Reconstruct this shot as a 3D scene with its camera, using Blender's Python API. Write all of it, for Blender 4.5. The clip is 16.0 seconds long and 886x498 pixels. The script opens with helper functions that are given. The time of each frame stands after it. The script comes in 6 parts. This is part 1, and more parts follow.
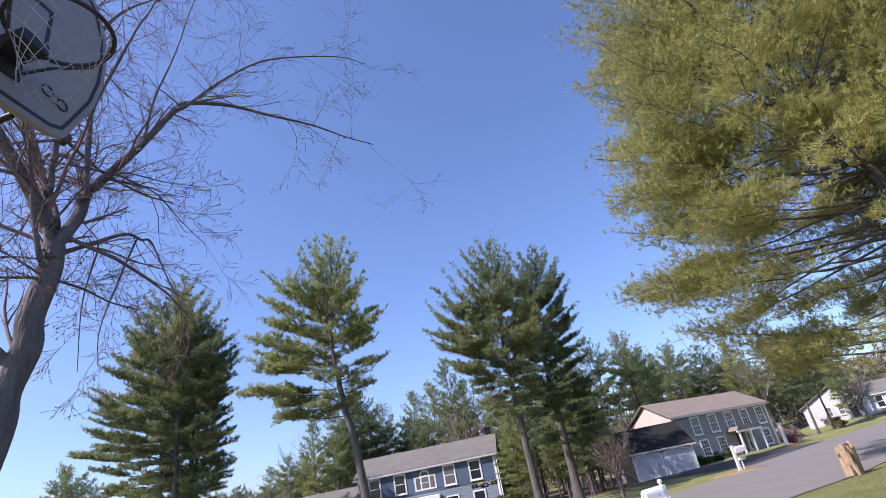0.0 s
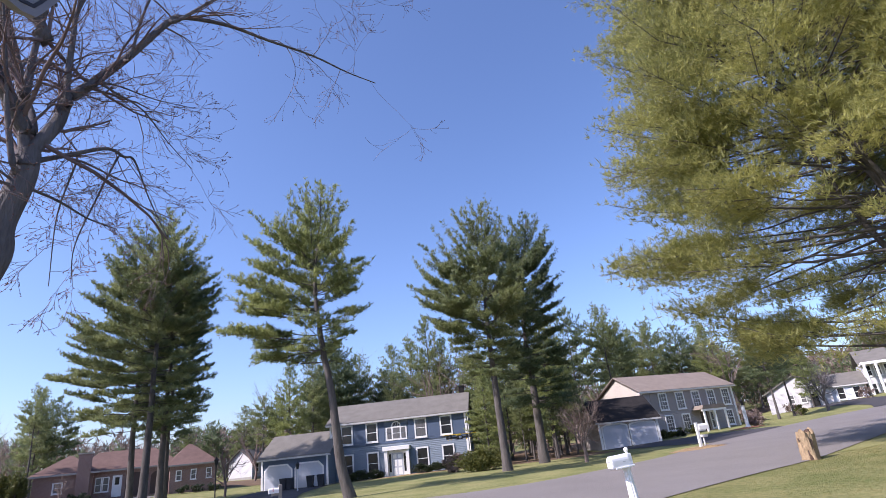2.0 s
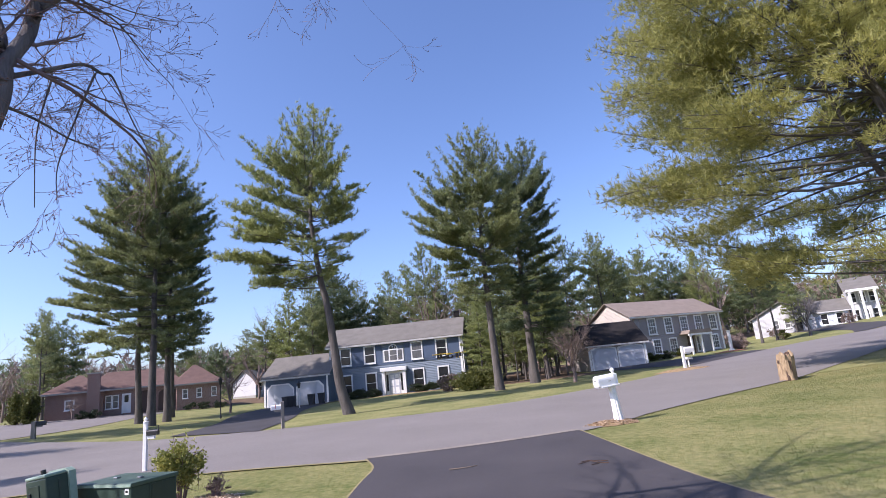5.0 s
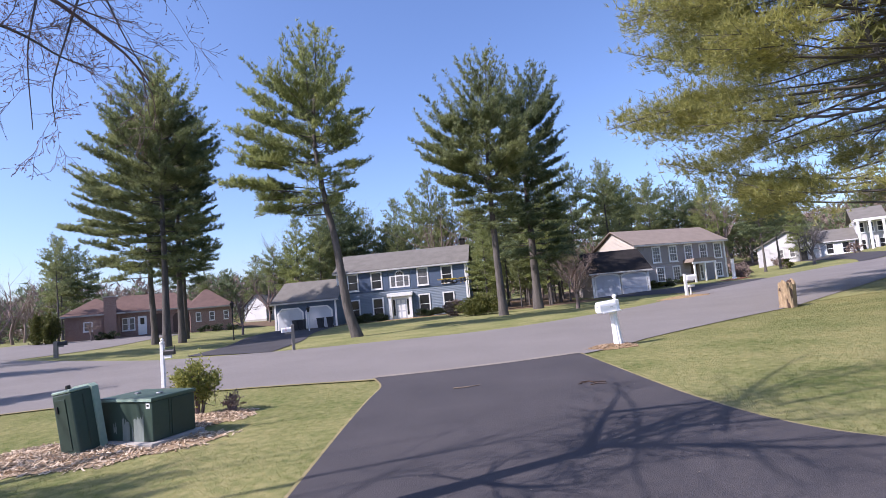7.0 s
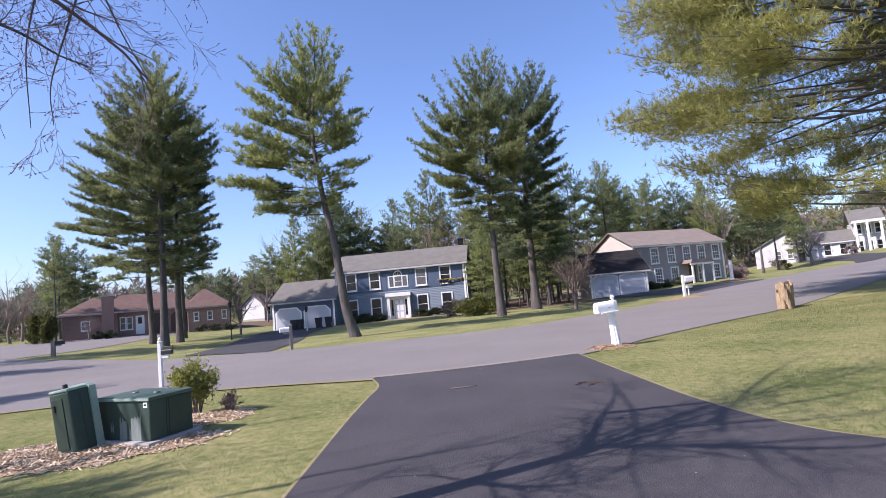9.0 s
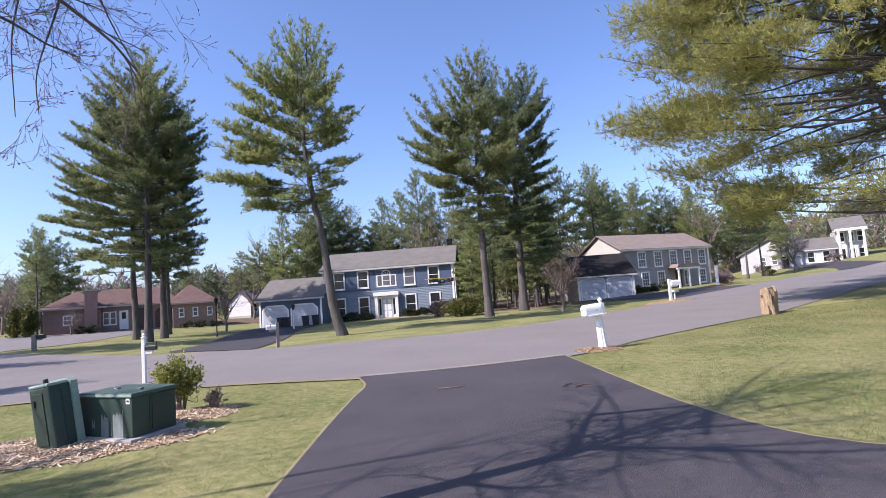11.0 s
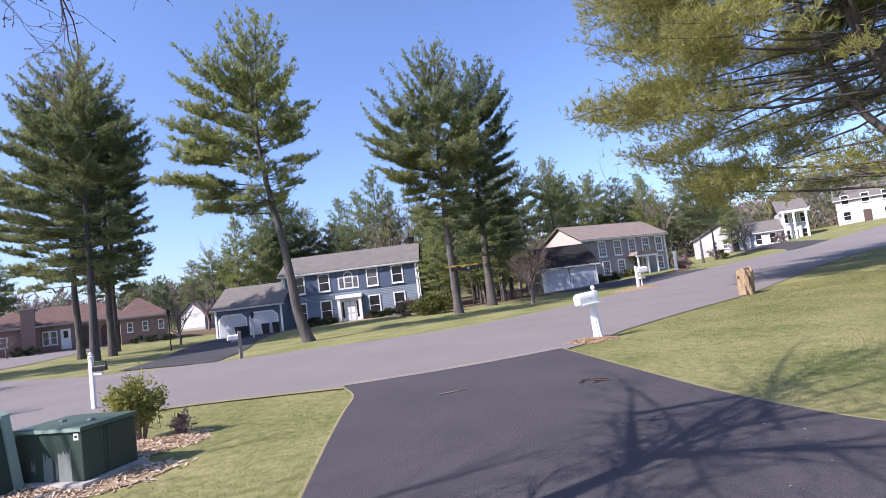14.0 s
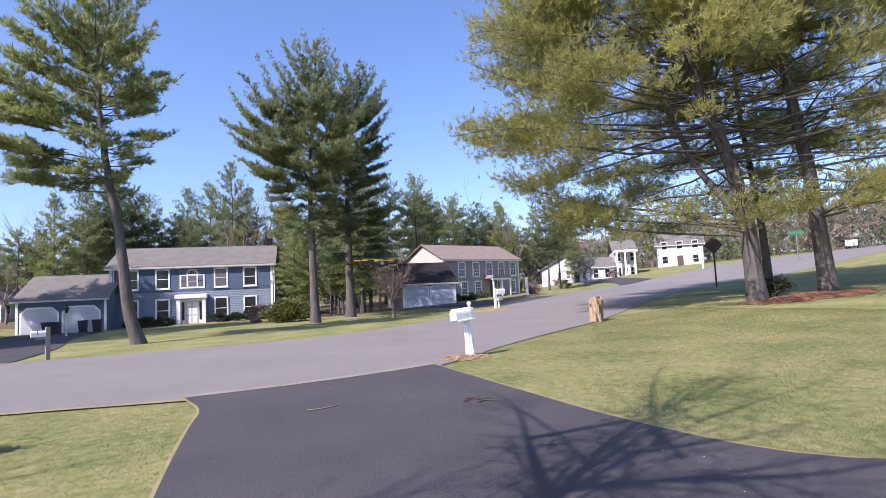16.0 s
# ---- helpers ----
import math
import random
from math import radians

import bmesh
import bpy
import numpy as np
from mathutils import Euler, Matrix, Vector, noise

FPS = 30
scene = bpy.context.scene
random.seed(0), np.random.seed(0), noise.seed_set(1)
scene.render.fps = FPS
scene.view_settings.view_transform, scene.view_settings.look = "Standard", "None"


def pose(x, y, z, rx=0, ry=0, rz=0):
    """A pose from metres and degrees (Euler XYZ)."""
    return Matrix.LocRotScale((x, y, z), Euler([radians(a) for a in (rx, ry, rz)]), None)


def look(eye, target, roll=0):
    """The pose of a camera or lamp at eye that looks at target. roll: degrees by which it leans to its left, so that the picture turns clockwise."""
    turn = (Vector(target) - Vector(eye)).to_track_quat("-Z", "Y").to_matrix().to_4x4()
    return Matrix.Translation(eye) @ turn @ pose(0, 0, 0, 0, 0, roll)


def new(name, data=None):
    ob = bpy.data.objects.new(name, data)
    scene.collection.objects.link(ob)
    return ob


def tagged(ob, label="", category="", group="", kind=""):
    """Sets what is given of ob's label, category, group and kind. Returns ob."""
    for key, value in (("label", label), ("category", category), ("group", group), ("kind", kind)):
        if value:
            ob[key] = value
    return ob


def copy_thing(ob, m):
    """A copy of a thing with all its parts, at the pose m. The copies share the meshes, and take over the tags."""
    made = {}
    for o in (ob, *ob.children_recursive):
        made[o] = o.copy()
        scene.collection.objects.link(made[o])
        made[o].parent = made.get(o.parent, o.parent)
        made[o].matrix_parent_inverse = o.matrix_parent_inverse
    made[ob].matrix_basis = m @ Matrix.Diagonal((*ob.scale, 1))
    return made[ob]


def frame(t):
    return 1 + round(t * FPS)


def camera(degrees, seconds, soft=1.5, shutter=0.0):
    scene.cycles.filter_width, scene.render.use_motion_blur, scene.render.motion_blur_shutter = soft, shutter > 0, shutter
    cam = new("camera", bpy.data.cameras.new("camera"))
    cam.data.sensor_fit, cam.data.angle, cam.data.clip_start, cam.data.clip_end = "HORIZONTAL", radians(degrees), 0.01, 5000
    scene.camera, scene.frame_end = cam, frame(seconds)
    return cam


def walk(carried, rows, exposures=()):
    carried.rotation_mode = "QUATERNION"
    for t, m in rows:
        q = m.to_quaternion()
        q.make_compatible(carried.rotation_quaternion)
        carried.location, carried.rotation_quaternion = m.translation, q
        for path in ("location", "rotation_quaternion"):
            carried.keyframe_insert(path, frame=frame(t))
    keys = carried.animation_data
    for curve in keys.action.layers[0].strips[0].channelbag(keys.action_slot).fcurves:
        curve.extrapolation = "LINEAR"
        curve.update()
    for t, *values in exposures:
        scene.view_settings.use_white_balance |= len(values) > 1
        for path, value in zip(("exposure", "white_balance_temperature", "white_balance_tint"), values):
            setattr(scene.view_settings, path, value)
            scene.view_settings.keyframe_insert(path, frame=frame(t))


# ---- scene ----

# ---- camera and walk ----
cam = camera(79.455, 16.0, soft=0.8)
ROWS = [
    (0, -0.035, -0.197, 1.706, 115.22, 10.18, 3.50),
    (0.5, -0.161, -0.127, 1.730, 115.78, 8.02, 0.05),
    (1, -0.230, -0.070, 1.721, 113.59, 3.64, -1.27),
    (1.5, -0.152, -0.061, 1.671, 112.88, 4.55, 0.51),
    (2, -0.093, -0.009, 1.682, 110.45, 5.76, 0.33),
    (2.5, -0.076, 0.009, 1.696, 107.97, 5.80, -0.01),
    (3, -0.047, 0.014, 1.706, 105.97, 6.28, 0.06),
    (3.5, -0.041, 0.011, 1.707, 104.32, 5.38, -0.67),
    (6, -0.045, 0.017, 1.613, 99.32, 5.70, 0.13),
    (6.5, -0.039, 0.036, 1.626, 95.08, 4.69, 0.51),
    (7, -0.035, 0.029, 1.629, 94.96, 5.27, 0.48),
    (7.5, -0.033, 0.026, 1.631, 95.20, 4.96, 0.40),
    (8, -0.000, 0.000, 1.650, 95.02, 5.08, 0.45),
    (8.5, -0.026, 0.027, 1.630, 94.91, 5.00, 0.42),
    (9, -0.032, 0.025, 1.628, 94.97, 5.09, 0.30),
    (11.5, -0.059, 0.058, 1.624, 94.87, 4.03, -1.25),
    (12, -0.152, 0.155, 1.634, 95.24, 3.87, -1.81),
    (12.5, -0.264, 0.282, 1.629, 95.04, 3.14, -3.22),
    (13, -0.321, 0.558, 1.600, 94.79, 6.62, -2.50),
    (13.5, -0.417, 0.800, 1.605, 94.26, 7.65, -3.30),
    (14, -0.607, 1.016, 1.609, 94.35, 7.12, -5.43),
    (14.5, -0.642, 1.268, 1.583, 94.10, 10.27, -5.40),
    (15, -0.683, 1.423, 1.599, 93.58, 9.71, -8.23),
    (15.5, -0.864, 1.536, 1.590, 94.24, 6.48, -14.37),
    (16, -0.895, 1.807, 1.551, 94.46, 2.73, -20.88),
]
walk(cam, [(t, pose(x, y, z, rx, ry, rz)) for t, x, y, z, rx, ry, rz in ROWS],
     exposures=[(0.0, 0.58, 6120, 27), (3.5, 0.58, 6120, 27), (9.0, 0.60, 6120, 27), (13.0, 0.67, 6120, 27), (16.0, 0.72, 6120, 27)])

# ---- world and sun ----
SUN_DIR = Vector((-0.690, -0.2925, 0.66)).normalized()
world = bpy.data.worlds.new("sky")
scene.world = world
world.use_nodes = True
wn = world.node_tree
wn.nodes.clear()
sky = wn.nodes.new("ShaderNodeTexSky")
sky.sky_type = "NISHITA"
sky.sun_disc = False
sky.sun_elevation = math.asin(SUN_DIR.z)
sky.sun_rotation = math.atan2(SUN_DIR.x, SUN_DIR.y)
sky.air_density, sky.dust_density, sky.ozone_density = 1.0, 1.2, 5.6
bg = wn.nodes.new("ShaderNodeBackground")
bg.inputs["Strength"].default_value = 0.15
wout = wn.nodes.new("ShaderNodeOutputWorld")
wn.links.new(sky.outputs[0], bg.inputs[0])
wn.links.new(bg.outputs[0], wout.inputs[0])
sun = new("sun", bpy.data.lights.new("sun", "SUN"))
sun.data.energy, sun.data.angle, sun.data.color = 5.0, radians(0.53), (1.0, 0.94, 0.84)
sun.matrix_world = look(SUN_DIR * 60, (0, 0, 0))


# ---- materials ----
def mat(name, c1, c2=None, scale=4.0, rough=0.8, metal=0.0, bump=0.0, bump_scale=None, fine=6.0, stretch=(1, 1, 1),
        leaf=0.0, island=0.0, obj=0.0, spec=0.5, coat=0.0, grain=0.9):
    """Principled surface with two scales of noise between two colours, fine relief, and variation by piece."""
    m = bpy.data.materials.new(name)
    m.use_nodes = True
    t = m.node_tree
    n, l = t.nodes, t.links
    b = n["Principled BSDF"]
    b.inputs["Roughness"].default_value = rough
    b.inputs["Metallic"].default_value = metal
    b.inputs["Specular IOR Level"].default_value = spec
    b.inputs["Coat Weight"].default_value = coat
    c2 = c2 or tuple(0.8 * v for v in c1)
    tc = n.new("ShaderNodeTexCoord")
    mp = n.new("ShaderNodeMapping")
    mp.inputs["Scale"].default_value = stretch
    l.new(tc.outputs["Object"], mp.inputs[0])
    a = n.new("ShaderNodeTexNoise")
    a.inputs["Scale"].default_value = scale
    a.inputs["Detail"].default_value = 4
    d = n.new("ShaderNodeTexNoise")
    d.inputs["Scale"].default_value = scale * fine
    d.inputs["Detail"].default_value = 3
    l.new(mp.outputs[0], a.inputs[0])
    l.new(mp.outputs[0], d.inputs[0])
    mix = n.new("ShaderNodeMath")
    mix.operation = "MULTIPLY_ADD"
    l.new(d.outputs[0], mix.inputs[0])
    mix.inputs[1].default_value = grain
    ad = n.new("ShaderNodeMath")
    ad.operation = "MULTIPLY_ADD"
    l.new(a.outputs[0], ad.inputs[0])
    ad.inputs[1].default_value = 1.6
    ad.inputs[2].default_value = -0.3 - 0.5 * grain
    l.new(ad.outputs[0], mix.inputs[2])
    fac = mix.outputs[0]
    if island or obj:
        src = n.new("ShaderNodeNewGeometry") if island else n.new("ShaderNodeObjectInfo")
        ii = n.new("ShaderNodeMath")
        ii.operation = "MULTIPLY_ADD"
        l.new(src.outputs["Random Per Island" if island else "Random"], ii.inputs[0])
        ii.inputs[1].default_value = island or obj
        l.new(fac, ii.inputs[2])
        i2 = n.new("ShaderNodeMath")
        i2.operation = "SUBTRACT"
        l.new(ii.outputs[0], i2.inputs[0])
        i2.inputs[1].default_value = (island or obj) / 2
        fac = i2.outputs[0]
    rp = n.new("ShaderNodeMix")
    rp.data_type = "RGBA"
    l.new(fac, rp.inputs["Factor"])
    rp.inputs["A"].default_value = (*c1, 1)
    rp.inputs["B"].default_value = (*c2, 1)
    l.new(rp.outputs["Result"], b.inputs["Base Color"])
    if bump:
        bn = n.new("ShaderNodeTexNoise")
        bn.inputs["Scale"].default_value = bump_scale or scale * fine
        bn.inputs["Detail"].default_value = 3
        l.new(mp.outputs[0], bn.inputs[0])
        bp = n.new("ShaderNodeBump")
        bp.inputs["Strength"].default_value = min(1, bump)
        bp.inputs["Distance"].default_value = 0.02
        l.new(bn.outputs[0], bp.inputs["Height"])
        l.new(bp.outputs[0], b.inputs["Normal"])
    if leaf:
        tr = n.new("ShaderNodeBsdfTranslucent")
        l.new(rp.outputs["Result"], tr.inputs["Color"])
        ms = n.new("ShaderNodeMixShader")
        ms.inputs[0].default_value = leaf
        l.new(b.outputs[0], ms.inputs[1])
        l.new(tr.outputs[0], ms.inputs[2])
        l.new(ms.outputs[0], n["Material Output"].inputs[0])
    return m


def siding(name, c1, c2, lap=0.13, vertical=False):
    """Painted boards: a saw-tooth relief and a thin shadow line at each lap."""
    m = mat(name, c1, c2, scale=0.7, rough=0.65, fine=9)
    t = m.node_tree
    n, l = t.nodes, t.links
    b = n["Principled BSDF"]
    tc = n.new("ShaderNodeTexCoord")
    sp = n.new("ShaderNodeSeparateXYZ")
    l.new(tc.outputs["Object"], sp.inputs[0])
    dv = n.new("ShaderNodeMath")
    dv.operation = "DIVIDE"
    l.new(sp.outputs["X" if vertical else "Z"], dv.inputs[0])
    dv.inputs[1].default_value = lap
    fr = n.new("ShaderNodeMath")
    fr.operation = "FRACT"
    l.new(dv.outputs[0], fr.inputs[0])
    inv = n.new("ShaderNodeMath")
    inv.operation = "SUBTRACT"
    inv.inputs[0].default_value = 1.0
    l.new(fr.outputs[0], inv.inputs[1])
    bp = n.new("ShaderNodeBump")
    bp.inputs["Strength"].default_value = 1.0
    bp.inputs["Distance"].default_value = 0.06
    l.new(inv.outputs[0], bp.inputs["Height"])
    l.new(bp.outputs[0], b.inputs["Normal"])
    return m


def brickwork(name, c1, c2, mortar):
    m = mat(name, c1, c2, scale=0.8, rough=0.9, fine=10)
    t = m.node_tree
    n, l = t.nodes, t.links
    tc = n.new("ShaderNodeTexCoord")
    mp = n.new("ShaderNodeMapping")
    mp.inputs["Rotation"].default_value = (radians(90), 0, 0)
    l.new(tc.outputs["Object"], mp.inputs[0])
    bt = n.new("ShaderNodeTexBrick")
    bt.inputs["Scale"].default_value = 1.0
    bt.inputs["Brick Width"].default_value = 0.215
    bt.inputs["Row Height"].default_value = 0.075
    bt.inputs["Mortar Size"].default_value = 0.01
    bt.inputs["Color1"].default_value = (*c1, 1)
    bt.inputs["Color2"].default_value = (*c2, 1)
    bt.inputs["Mortar"].default_value = (*mortar, 1)
    l.new(mp.outputs[0], bt.inputs[0])
    l.new(bt.outputs[0], n["Principled BSDF"].inputs["Base Color"])
    return m


